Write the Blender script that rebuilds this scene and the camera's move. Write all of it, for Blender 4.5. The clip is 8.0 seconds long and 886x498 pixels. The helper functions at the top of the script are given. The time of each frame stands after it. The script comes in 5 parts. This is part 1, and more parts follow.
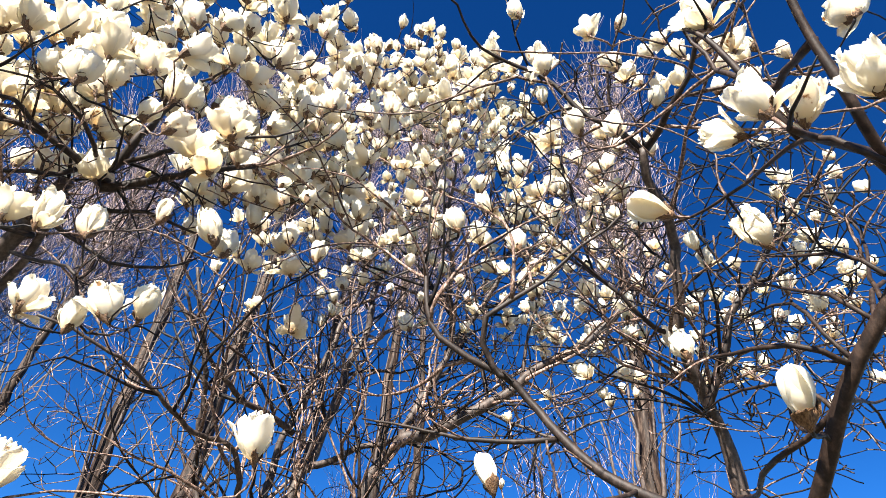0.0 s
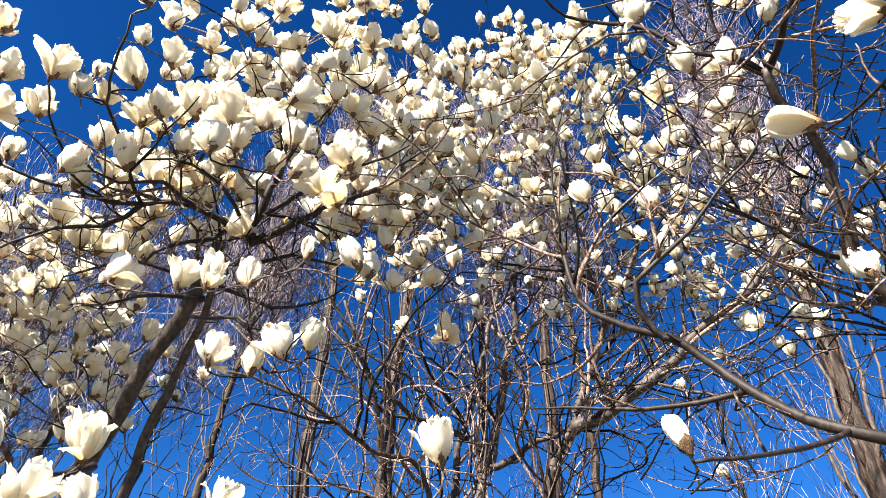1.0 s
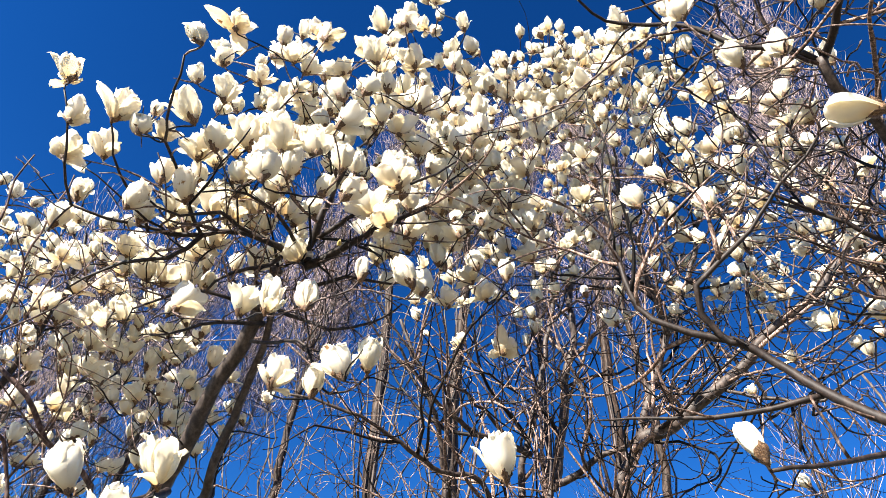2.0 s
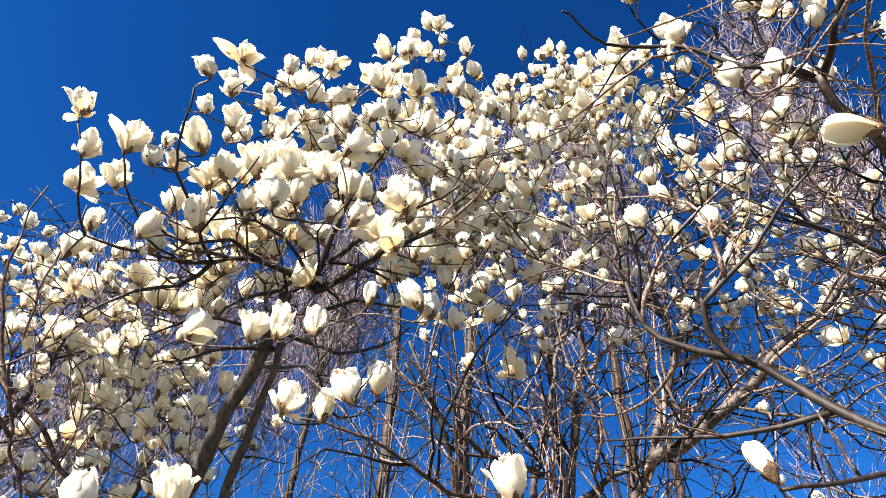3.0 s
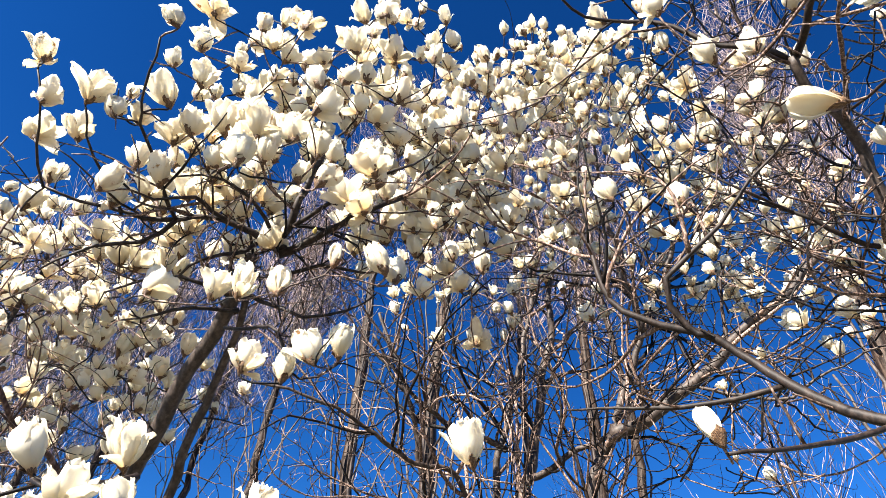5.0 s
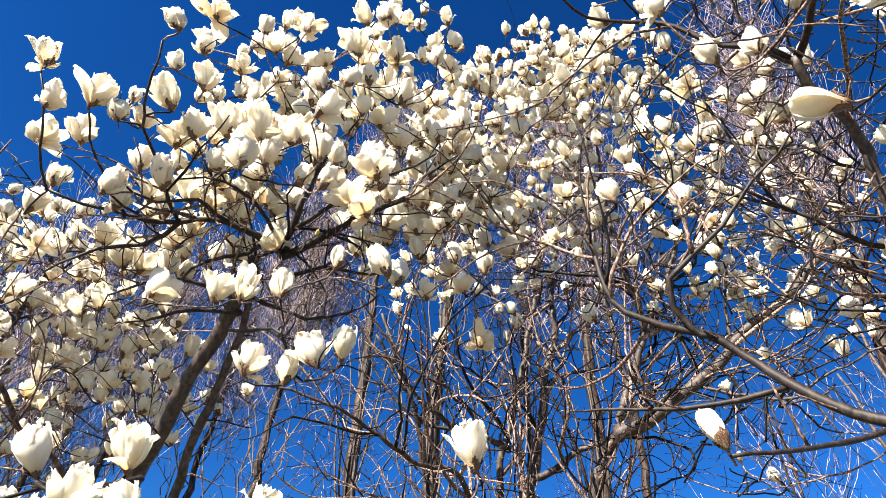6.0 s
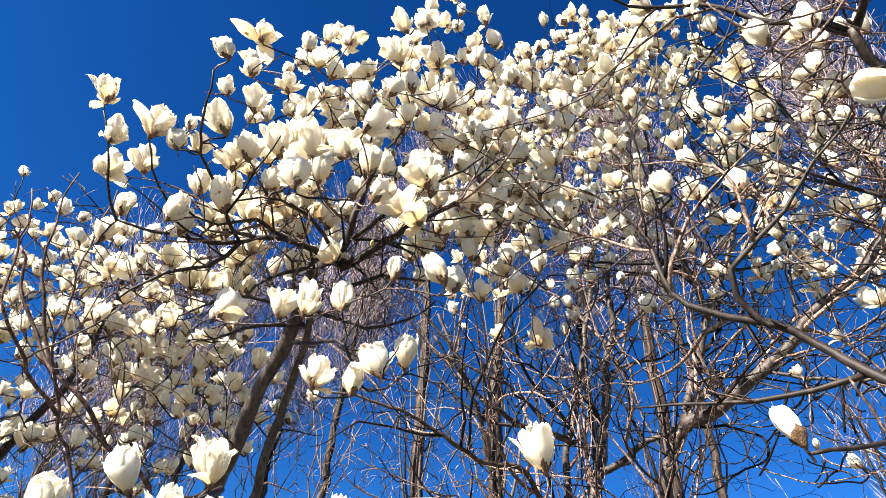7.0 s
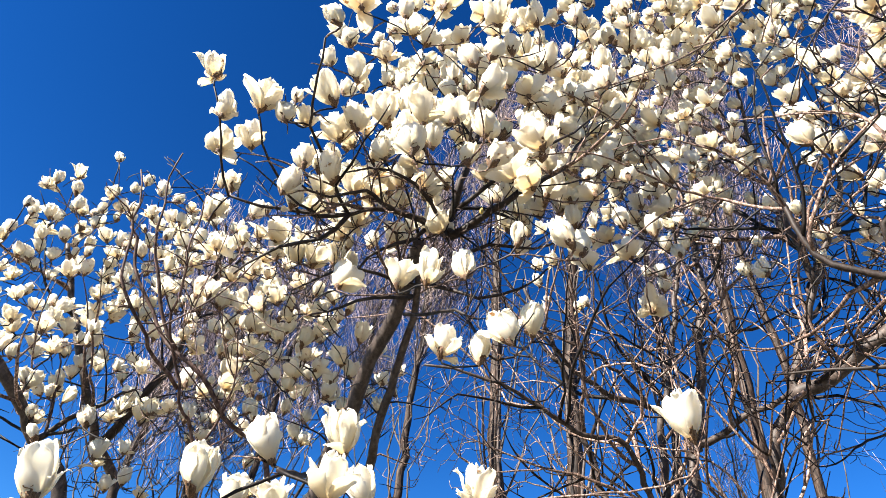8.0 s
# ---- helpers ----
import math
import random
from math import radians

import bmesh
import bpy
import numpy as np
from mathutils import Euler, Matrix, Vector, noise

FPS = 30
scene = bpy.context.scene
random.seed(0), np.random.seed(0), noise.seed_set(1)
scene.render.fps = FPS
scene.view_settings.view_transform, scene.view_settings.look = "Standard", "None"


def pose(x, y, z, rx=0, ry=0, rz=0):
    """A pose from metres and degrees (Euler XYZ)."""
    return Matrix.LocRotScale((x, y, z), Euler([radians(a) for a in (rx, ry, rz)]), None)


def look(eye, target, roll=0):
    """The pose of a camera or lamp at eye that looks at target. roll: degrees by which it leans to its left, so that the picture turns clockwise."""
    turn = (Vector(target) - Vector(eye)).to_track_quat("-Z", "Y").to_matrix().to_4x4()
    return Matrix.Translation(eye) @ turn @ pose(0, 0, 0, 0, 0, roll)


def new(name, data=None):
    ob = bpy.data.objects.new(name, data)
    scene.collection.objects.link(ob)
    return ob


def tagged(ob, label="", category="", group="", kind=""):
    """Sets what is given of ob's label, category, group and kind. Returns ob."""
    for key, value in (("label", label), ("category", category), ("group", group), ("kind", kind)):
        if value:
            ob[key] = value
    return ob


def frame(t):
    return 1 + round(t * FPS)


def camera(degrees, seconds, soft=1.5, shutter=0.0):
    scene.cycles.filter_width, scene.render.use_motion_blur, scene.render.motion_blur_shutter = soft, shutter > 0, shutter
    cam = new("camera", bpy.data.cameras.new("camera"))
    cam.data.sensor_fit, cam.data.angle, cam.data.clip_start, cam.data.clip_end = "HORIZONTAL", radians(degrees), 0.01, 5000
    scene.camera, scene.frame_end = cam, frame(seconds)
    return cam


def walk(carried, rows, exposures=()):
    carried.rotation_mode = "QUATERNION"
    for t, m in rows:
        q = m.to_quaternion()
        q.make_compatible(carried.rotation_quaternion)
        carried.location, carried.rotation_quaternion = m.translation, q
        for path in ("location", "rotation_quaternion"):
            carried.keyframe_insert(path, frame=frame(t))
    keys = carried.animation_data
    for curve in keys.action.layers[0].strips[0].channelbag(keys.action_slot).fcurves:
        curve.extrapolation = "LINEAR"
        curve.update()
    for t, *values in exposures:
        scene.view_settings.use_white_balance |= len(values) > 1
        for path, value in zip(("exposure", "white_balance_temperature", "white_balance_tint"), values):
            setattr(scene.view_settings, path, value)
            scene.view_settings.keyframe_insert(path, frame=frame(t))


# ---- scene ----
cam = camera(70.2, 8.0, soft=0.5)
PATH = [
    (0, (0.0105, 0.048, 1.6757), (-0.0961, 1.4736, 3.0744), 5.6),
    (0.5, (-0.0011, 0.071, 1.6509), (-0.3249, 1.4821, 3.0308), 3.47),
    (0.8, (-0.013, 0.065, 1.651), (-0.441, 1.434, 3.045), 3),
    (1, (-0.015, 0.067, 1.6491), (-0.511, 1.4278, 3.0282), 3.43),
    (1.5, (-0.0178, 0.086, 1.6459), (-0.5983, 1.4237, 3.0147), 3.5),
    (2, (-0.0139, 0.071, 1.6481), (-0.655, 1.3401, 3.0547), 5.01),
    (3.3, (0.0118, 0.049, 1.6367), (-0.6318, 1.2668, 3.0868), 4.63),
    (3.5, (0.0211, 0.055, 1.6333), (-0.5406, 1.3266, 3.0712), 3.82),
    (4, (0.0093, 0.093, 1.6295), (-0.4981, 1.4133, 3.0435), 4.62),
    (4.5, (0.0109, 0.098, 1.6196), (-0.5652, 1.3938, 3.0299), 4.62),
    (6, (0.0146, 0.094, 1.6248), (-0.5913, 1.3806, 3.0311), 4.77),
    (6.5, (0.0194, 0.081, 1.6271), (-0.6036, 1.358, 3.0347), 4.34),
    (7, (0.0156, 0.054, 1.6399), (-0.7372, 1.2893, 3.0209), 5.36),
    (7.2, (-0.018, 0.045, 1.633), (-0.777, 1.256, 3.032), 6.2),
    (7.5, (-0.0668, 0.024, 1.6449), (-0.8859, 1.1921, 3.0466), 6.66),
    (8, (-0.1893, 0.01, 1.6334), (-1.1059, 1.2043, 2.9501), 7.81),
]
walk(cam, [(t, look(eye, target, roll)) for t, eye, target, roll in PATH])

# ---- light ----
SUN_TO = Vector((-0.27, -0.76, 0.59)).normalized()
world = bpy.data.worlds.new("sky")
scene.world = world
world.use_nodes = True
wn = world.node_tree
sky = wn.nodes.new("ShaderNodeTexSky")
sky.sky_type = "NISHITA"
sky.sun_disc = False
sky.sun_elevation = math.asin(SUN_TO.z)
sky.sun_rotation = math.atan2(SUN_TO.x, SUN_TO.y)
sky.altitude = 900.0
sky.air_density = 1.0
sky.dust_density = 0.0
sky.ozone_density = 4.0
wn.nodes["Background"].inputs["Strength"].default_value = 0.0274
deep = wn.nodes.new("ShaderNodeHueSaturation")
deep.inputs["Saturation"].default_value = 1.27
wn.links.new(sky.outputs["Color"], deep.inputs["Color"])
rich = wn.nodes.new("ShaderNodeGamma")
rich.inputs["Gamma"].default_value = 1.36
wn.links.new(deep.outputs["Color"], rich.inputs["Color"])
wn.links.new(rich.outputs["Color"], wn.nodes["Background"].inputs["Color"])
sun = new("sun", bpy.data.lights.new("sun", "SUN"))
sun.data.energy = 5.0
sun.data.angle = radians(0.53)
sun.data.color = (1.0, 0.935, 0.825)
sun.matrix_world = look(SUN_TO * 30, (0, 0, 0))
scene.view_settings.exposure = 2.12


# ---- materials ----
def shader(name):
    m = bpy.data.materials.new(name)
    m.use_nodes = True
    return m, m.node_tree.nodes, m.node_tree.links, m.node_tree.nodes["Principled BSDF"]


def noise_tex(nodes, links, vec, scale, detail=4.0, rough=0.6):
    n = nodes.new("ShaderNodeTexNoise")
    n.inputs["Scale"].default_value = scale
    n.inputs["Detail"].default_value = detail
    n.inputs["Roughness"].default_value = rough
    links.new(vec, n.inputs["Vector"])
    return n.outputs["Fac"]


def ramp(nodes, links, fac, *stops):
    r = nodes.new("ShaderNodeValToRGB")
    while len(r.color_ramp.elements) < len(stops):
        r.color_ramp.elements.new(0.5)
    for e, (p, c) in zip(r.color_ramp.elements, stops):
        e.position = p
        e.color = (*c, 1.0)
    links.new(fac, r.inputs["Fac"])
    return r.outputs["Color"]


def mixed(nodes, links, fac, a, b, blend="MIX"):
    m = nodes.new("ShaderNodeMix")
    m.data_type = "RGBA"
    m.blend_type = blend
    for sock, val in ((m.inputs["Factor"], fac), (m.inputs["A"], a), (m.inputs["B"], b)):
        if isinstance(val, (int, float)):
            sock.default_value = val
        elif isinstance(val, tuple):
            sock.default_value = (*val, 1.0)
        else:
            links.new(val, sock)
    return m.outputs["Result"]


def bark(name, dark, mid, light, fine=60.0, coarse=7.0, bump=0.5, ridge=3.0, vary=False, rough=0.6, gloss=0.35):
    m, nodes, links, bsdf = shader(name)
    tc = nodes.new("ShaderNodeTexCoord").outputs["Object"]
    mp = nodes.new("ShaderNodeMapping")
    mp.inputs["Scale"].default_value = (1, 1, 1 / ridge)
    links.new(tc, mp.inputs["Vector"])
    big = noise_tex(nodes, links, tc, coarse, 5)
    small = noise_tex(nodes, links, mp.outputs["Vector"], fine, 6, 0.7)
    col = ramp(nodes, links, small, (0.38, dark), (0.50, mid), (0.64, light))
    patch = ramp(nodes, links, big, (0.36, (0.84, 0.84, 0.85)), (0.62, (1.10, 1.08, 1.06)))
    col = mixed(nodes, links, 1.0, col, patch, "MULTIPLY")
    if vary:
        geo = nodes.new("ShaderNodeNewGeometry")
        both = nodes.new("ShaderNodeMath")
        links.new(geo.outputs["Random Per Island"], both.inputs[0])
        links.new(nodes.new("ShaderNodeObjectInfo").outputs["Random"], both.inputs[1])
        turn = nodes.new("ShaderNodeMath")
        turn.operation = "FRACT"
        links.new(both.outputs[0], turn.inputs[0])
        # Random tone per twig; its ends paint sunlit and shaded twigs into the colour.
        each = ramp(nodes, links, turn.outputs[0], (0.0, (0.05, 0.038, 0.032)), (0.38, (0.16, 0.13, 0.115)), (0.55, (1.3, 1.22, 1.19)), (1.0, (3.2, 3.2, 3.2)))
        col = mixed(nodes, links, 1.0, col, each, "MULTIPLY")
    links.new(col, bsdf.inputs["Base Color"])
    bsdf.inputs["Roughness"].default_value = rough
    bsdf.inputs["Specular IOR Level"].default_value = gloss
    b = nodes.new("ShaderNodeBump")
    b.inputs["Strength"].default_value = bump
    b.inputs["Distance"].default_value = 0.006
    links.new(small, b.inputs["Height"])
    links.new(b.outputs["Normal"], bsdf.inputs["Normal"])
    return m


BARK = bark("magnolia_bark", (0.020, 0.0135, 0.0108), (0.046, 0.0325, 0.0270), (0.092, 0.069, 0.0585), 45.0, 8.0, 0.14, 2.0)
# Crown shade put into the colour: a darker copy of the trunk bark.
SHADED_LIMB_BARK = bark("shaded_magnolia_limb_bark", (0.0075, 0.0042, 0.0031), (0.016, 0.0095, 0.0072), (0.042, 0.028, 0.022), 50.0, 10.0, 0.16, 2.0, gloss=0.3)
# Bark darkened in its colour for the shade over the near magnolia.
SHADED_BARK = bark("shaded_magnolia_bark", (0.010, 0.0054, 0.0036), (0.020, 0.0112, 0.0076), (0.046, 0.028, 0.020), 60.0, 9.0, 0.2, 2.0, gloss=0.22)
TWIG = bark("magnolia_twig_bark", (0.010, 0.0055, 0.004), (0.044, 0.027, 0.020), (0.16, 0.115, 0.094), 120.0, 14.0, 0.3, vary=True, gloss=0.25)
# Twig bark made paler: sunlight on the trees behind is put into the colour.
SUNLIT_TWIG = bark("sunlit_magnolia_twig_bark", (0.015, 0.0085, 0.0063), (0.070, 0.046, 0.036), (0.22, 0.162, 0.134), 120.0, 14.0, 0.3, vary=True, gloss=0.25)
RED_BARK = bark("reddish_stem_bark", (0.022, 0.0095, 0.007), (0.072, 0.038, 0.029), (0.165, 0.105, 0.084), 60.0, 9.0, 0.35, gloss=0.25)
POPLAR_BARK = bark("rough_grey_brown_bark", (0.005, 0.0029, 0.0021), (0.025, 0.0155, 0.0112), (0.088, 0.060, 0.045), 30.0, 3.0, 1.0, 6.0, gloss=0.15)
POPLAR_LIMB = bark("pale_limb_bark", (0.028, 0.019, 0.0155), (0.062, 0.045, 0.038), (0.120, 0.091, 0.078), 40.0, 3.0, 0.2, 3.0)
SHOOT = bark("bare_shoot_bark", (0.06, 0.043, 0.040), (0.15, 0.113, 0.105), (0.27, 0.212, 0.196), 30.0, 1.2, 0.1, vary=True)


def petal_material():
    m, nodes, links, bsdf = shader("ivory_petal")
    tc = nodes.new("ShaderNodeTexCoord").outputs["Object"]
    sep = nodes.new("ShaderNodeSeparateXYZ")
    links.new(tc, sep.inputs["Vector"])
    foot = ramp(nodes, links, sep.outputs["Z"], (0.004, (0.78, 0.62, 0.37)), (0.015, (0.89, 0.82, 0.66)), (0.042, (0.948, 0.925, 0.852)))
    mp = nodes.new("ShaderNodeMapping")
    mp.inputs["Scale"].default_value = (1, 1, 0.14)
    links.new(tc, mp.inputs["Vector"])
    vein = noise_tex(nodes, links, mp.outputs["Vector"], 260.0, 3)
    blot = noise_tex(nodes, links, tc, 38.0, 3)
    info = nodes.new("ShaderNodeObjectInfo")
    col = mixed(nodes, links, 0.22, foot, ramp(nodes, links, vein, (0.3, (0.885, 0.865, 0.80)), (0.7, (0.95, 0.942, 0.91))))
    tone = ramp(nodes, links, info.outputs["Random"], (0.0, (0.95, 0.935, 0.89)), (0.5, (1.0, 1.0, 1.0)), (1.0, (1.0, 0.975, 0.945)))
    col = mixed(nodes, links, 1.0, col, tone, "MULTIPLY")
    gate = nodes.new("ShaderNodeMath")
    gate.operation = "GREATER_THAN"
    gate.inputs[1].default_value = 0.86
    links.new(info.outputs["Random"], gate.inputs[0])
    spot = ramp(nodes, links, blot, (0.60, (0, 0, 0)), (0.68, (1, 1, 1)))
    both = nodes.new("ShaderNodeMath")
    both.operation = "MULTIPLY"
    links.new(gate.outputs[0], both.inputs[0])
    links.new(spot, both.inputs[1])
    col = mixed(nodes, links, both.outputs[0], col, (0.45, 0.27, 0.12))
    links.new(col, bsdf.inputs["Base Color"])
    bsdf.inputs["Roughness"].default_value = 0.5
    bsdf.inputs["Specular IOR Level"].default_value = 0.3
    b = nodes.new("ShaderNodeBump")
    b.inputs["Strength"].default_value = 0.25
    b.inputs["Distance"].default_value = 0.002
    links.new(vein, b.inputs["Height"])
    links.new(b.outputs["Normal"], bsdf.inputs["Normal"])
    tr = nodes.new("ShaderNodeBsdfTranslucent")
    links.new(mixed(nodes, links, 1.0, col, (1.0, 0.985, 0.955), "MULTIPLY"), tr.inputs["Color"])
    mix = nodes.new("ShaderNodeMixShader")
    mix.inputs["Fac"].default_value = 0.63
    links.new(bsdf.outputs[0], mix.inputs[1])
    links.new(tr.outputs[0], mix.inputs[2])
    links.new(mix.outputs[0], nodes["Material Output"].inputs["Surface"])
    return m


PETAL = petal_material()
SCALE = bark("furry_bud_scale", (0.045, 0.022, 0.010), (0.13, 0.066, 0.03), (0.26, 0.16, 0.08), 300.0, 60.0, 0.8)
YELLOW_BUD = bark("yellow_green_bud", (0.30, 0.22, 0.05), (0.48, 0.37, 0.10), (0.6, 0.5, 0.2), 200.0, 50.0, 0.3)


def ground_material():
    m, nodes, links, bsdf = shader("dry_spring_grass")
    tc = nodes.new("ShaderNodeTexCoord").outputs["Object"]
    big = noise_tex(nodes, links, tc, 0.35, 5)
    fine = noise_tex(nodes, links, tc, 14.0, 6)
    col = ramp(nodes, links, fine, (0.3, (0.065, 0.056, 0.040)), (0.55, (0.122, 0.105, 0.078)), (0.75, (0.18, 0.157, 0.12)))
    col = mixed(nodes, links, 1.0, col, ramp(nodes, links, big, (0.35, (0.88, 0.92, 0.80)), (0.65, (1.08, 1.05, 1.0))), "MULTIPLY")
    links.new(col, bsdf.inputs["Base Color"])
    bsdf.inputs["Roughness"].default_value = 0.95
    b = nodes.new("ShaderNodeBump")
    b.inputs["Distance"].default_value = 0.03
    links.new(fine, b.inputs["Height"])
    links.new(b.outputs["Normal"], bsdf.inputs["Normal"])
    return m


# ---- mesh tools ----
def link_mesh(name, verts, faces, material, parent=None, label=""):
    me = bpy.data.meshes.new(name)
    me.from_pydata([tuple(v) for v in verts], [], faces)
    me.materials.append(material)
    me.polygons.foreach_set("use_smooth", [True] * len(me.polygons))
    me.update()
    ob = new(name, me)
    ob.parent = parent
    if label:
        tagged(ob, label)
    return ob


def share(name, mesh, parent, m=None):
    ob = new(name, mesh)
    ob.parent = parent
    if m is not None:
        ob.matrix_basis = m
    return ob


def smooth_line(pts, step):
    """Catmull-Rom line through the points, with a sample about every step metres."""
    pts = [np.array(p, float) for p in pts]
    ext = [2 * pts[0] - pts[1], *pts, 2 * pts[-1] - pts[-2]]
    out = []
    for k in range(1, len(ext) - 2):
        p0, p1, p2, p3 = ext[k - 1:k + 3]
        n = max(2, int(np.linalg.norm(p2 - p1) / step))
        for i in range(n):
            u = i / n
            out.append(0.5 * (2 * p1 + (p2 - p0) * u + (2 * p0 - 5 * p1 + 4 * p2 - p3) * u * u + (3 * p1 - p0 - 3 * p2 + p3) * u ** 3))
    out.append(pts[-1])
    return out


def tube(verts, faces, line, radii, sides, rng=None, knob=0.0):
    """Adds a tapered tube along the line to verts and faces."""
    n = len(line)
    base = len(verts)
    ref = np.array((0.31, 0.22, 0.92))
    for i in range(n):
        d = line[min(i + 1, n - 1)] - line[max(i - 1, 0)]
        d = d / (np.linalg.norm(d) + 1e-9)
        a = np.cross(d, ref)
        la = np.linalg.norm(a)
        if la < 1e-3:
            a = np.array((1.0, 0, 0))
        else:
            a = a / la
        b = np.cross(d, a)
        for s in range(sides):
            w = 2 * math.pi * s / sides
            r = radii[i]
            if knob and rng is not None:
                r *= 1 + knob * (rng.random() - 0.5)
            verts.append(line[i] + r * (math.cos(w) * a + math.sin(w) * b))
    for i in range(n - 1):
        for s in range(sides):
            t = (s + 1) % sides
            faces.append((base + i * sides + s, base + i * sides + t, base + (i + 1) * sides + t, base + (i + 1) * sides + s))
    faces.append(tuple(base + (n - 1) * sides + s for s in range(sides)))
    faces.append(tuple(base + s for s in reversed(range(sides))))


# ---- blossoms ----
def tepal_mesh(rng, turn, belly, tip, length, width, curl, nu=10, nv=7, calm=1.0):
    """One waxy tepal: belly and tip are its distances from the axis half way up and at the end."""
    front, back = [], []
    ripple = rng.uniform(-1, 1, 4) * calm
    widest = rng.uniform(0.55, 0.68)
    c, s = math.cos(turn), math.sin(turn)
    for i in range(nu):
        u = 1 - (1 - i / (nu - 1)) ** 1.25
        w = width * 0.57 * (0.24 + 0.76 * math.sin(min(1.0, u / widest) * math.pi / 2) ** 1.3)
        if u > widest:
            w *= math.sqrt(max(0.0, 1 - 0.95 * ((u - widest) / (1 - widest)) ** 3.2))
        rise = math.sin(min(1.0, u / 0.6) * math.pi / 2) ** 0.9
        r = 0.004 + belly * rise + (tip - belly) * max(0.0, (u - 0.45) / 0.55) ** 1.5
        z = length * (u - curl * u ** 3)
        for j in range(nv):
            v = -1 + 2 * j / (nv - 1)
            cup = 0.55 * w * v * v * (1 - 0.45 * u)
            wave = 0.005 * u * u * math.sin(3 * v * ripple[0] + 5 * u * ripple[1] + 6 * ripple[2]) + 0.007 * u * v * ripple[3]
            wave += 0.0035 * calm * u * abs(v) ** 3 * math.sin(17 * u + 7 * ripple[3] + 4 * v) + 0.003 * calm * u * v * v * math.sin(11 * u + 9 * ripple[0] + 2.5 * v) + 0.0022 * abs(v) * u
            x = r - cup + wave
            y = w * v * (1 + 0.08 * ripple[2]) + 0.006 * u * u * ripple[1]
            zz = z + 0.004 * calm * u * u * math.sin(4 * v + 9 * ripple[1])
            front.append((c * x - s * y, s * x + c * y, zz))
            x -= 0.0012
            back.append((c * x - s * y, s * x + c * y, zz - 0.0004))
    faces = []
    n = nu * nv
    for i in range(nu - 1):
        for j in range(nv - 1):
            a = i * nv + j
            faces.append((a, a + 1, a + nv + 1, a + nv))
            faces.append((n + a, n + a + nv, n + a + nv + 1, n + a + 1))
    for i in range(nu - 1):
        for a, b in ((i * nv, (i + 1) * nv), ((i + 1) * nv + nv - 1, i * nv + nv - 1)):
            faces.append((a, b, n + b, n + a))
    for j in range(nv - 1):
        a = (nu - 1) * nv + j
        faces.append((a, a + 1, n + a + 1, n + a))
    return front + back, faces


def make_mesh(name, verts, faces, material):
    me = bpy.data.meshes.new(name)
    me.from_pydata(verts, [], faces)
    me.materials.append(material)
    me.polygons.foreach_set("use_smooth", [True] * len(me.polygons))
    me.update()
    return me


def calyx_mesh(rng, fat=1.0):
    """The furry base of a blossom with one or two split bud scales."""
    verts, faces = [], []
    prof = [(0.0, 0.0028), (0.006, 0.0045), (0.010, 0.0075), (0.016, 0.0088), (0.021, 0.0070), (0.024, 0.0035)]
    line = [np.array((0, 0, z - 0.012)) for z, _ in prof]
    tube(verts, faces, line, [r * fat for _, r in prof], 7, rng, 0.2)
    for k in range(2):
        w = rng.uniform(0, 6.28)
        v, f = tepal_mesh(rng, w, 0.011 * fat, 0.015 * fat, 0.030 * fat, 0.018 * fat ** 1.5, 0.1, 5, 3)
        b = len(verts)
        verts += [np.array((p[0], p[1], p[2] - 0.008)) for p in v]
        faces += [tuple(b + i for i in q) for q in f]
    return make_mesh("calyx", [tuple(v) for v in verts], faces, SCALE)


# kind: whorls of (count, belly, tip, length, width, curl), for a blossom 0.1 m tall
SHAPES = {
    "bud": ((3, 0.0150, 0.003, 0.097, 0.052, 0.0), (2, 0.011, 0.002, 0.098, 0.040, 0.0)),
    "plump": ((3, 0.0175, 0.004, 0.097, 0.060, 0.0), (2, 0.013, 0.002, 0.098, 0.046, 0.0)),
    "cup": ((3, 0.028, 0.027, 0.093, 0.054, 0.02), (3, 0.025, 0.018, 0.100, 0.052, 0.0), (3, 0.017, 0.008, 0.097, 0.044, 0.0)),
    "tulip": ((3, 0.032, 0.050, 0.088, 0.052, 0.05), (3, 0.028, 0.032, 0.100, 0.052, 0.02), (3, 0.019, 0.011, 0.100, 0.044, 0.0)),
    "open": ((3, 0.038, 0.076, 0.066, 0.050, 0.22), (3, 0.033, 0.048, 0.093, 0.050, 0.06), (3, 0.022, 0.018, 0.098, 0.044, 0.0)),
    "wide": ((3, 0.043, 0.088, 0.042, 0.046, 0.40), (3, 0.038, 0.066, 0.076, 0.048, 0.18), (3, 0.026, 0.032, 0.094, 0.044, 0.04)),
}
VARIANTS = {}
shape_rng = np.random.default_rng(11)
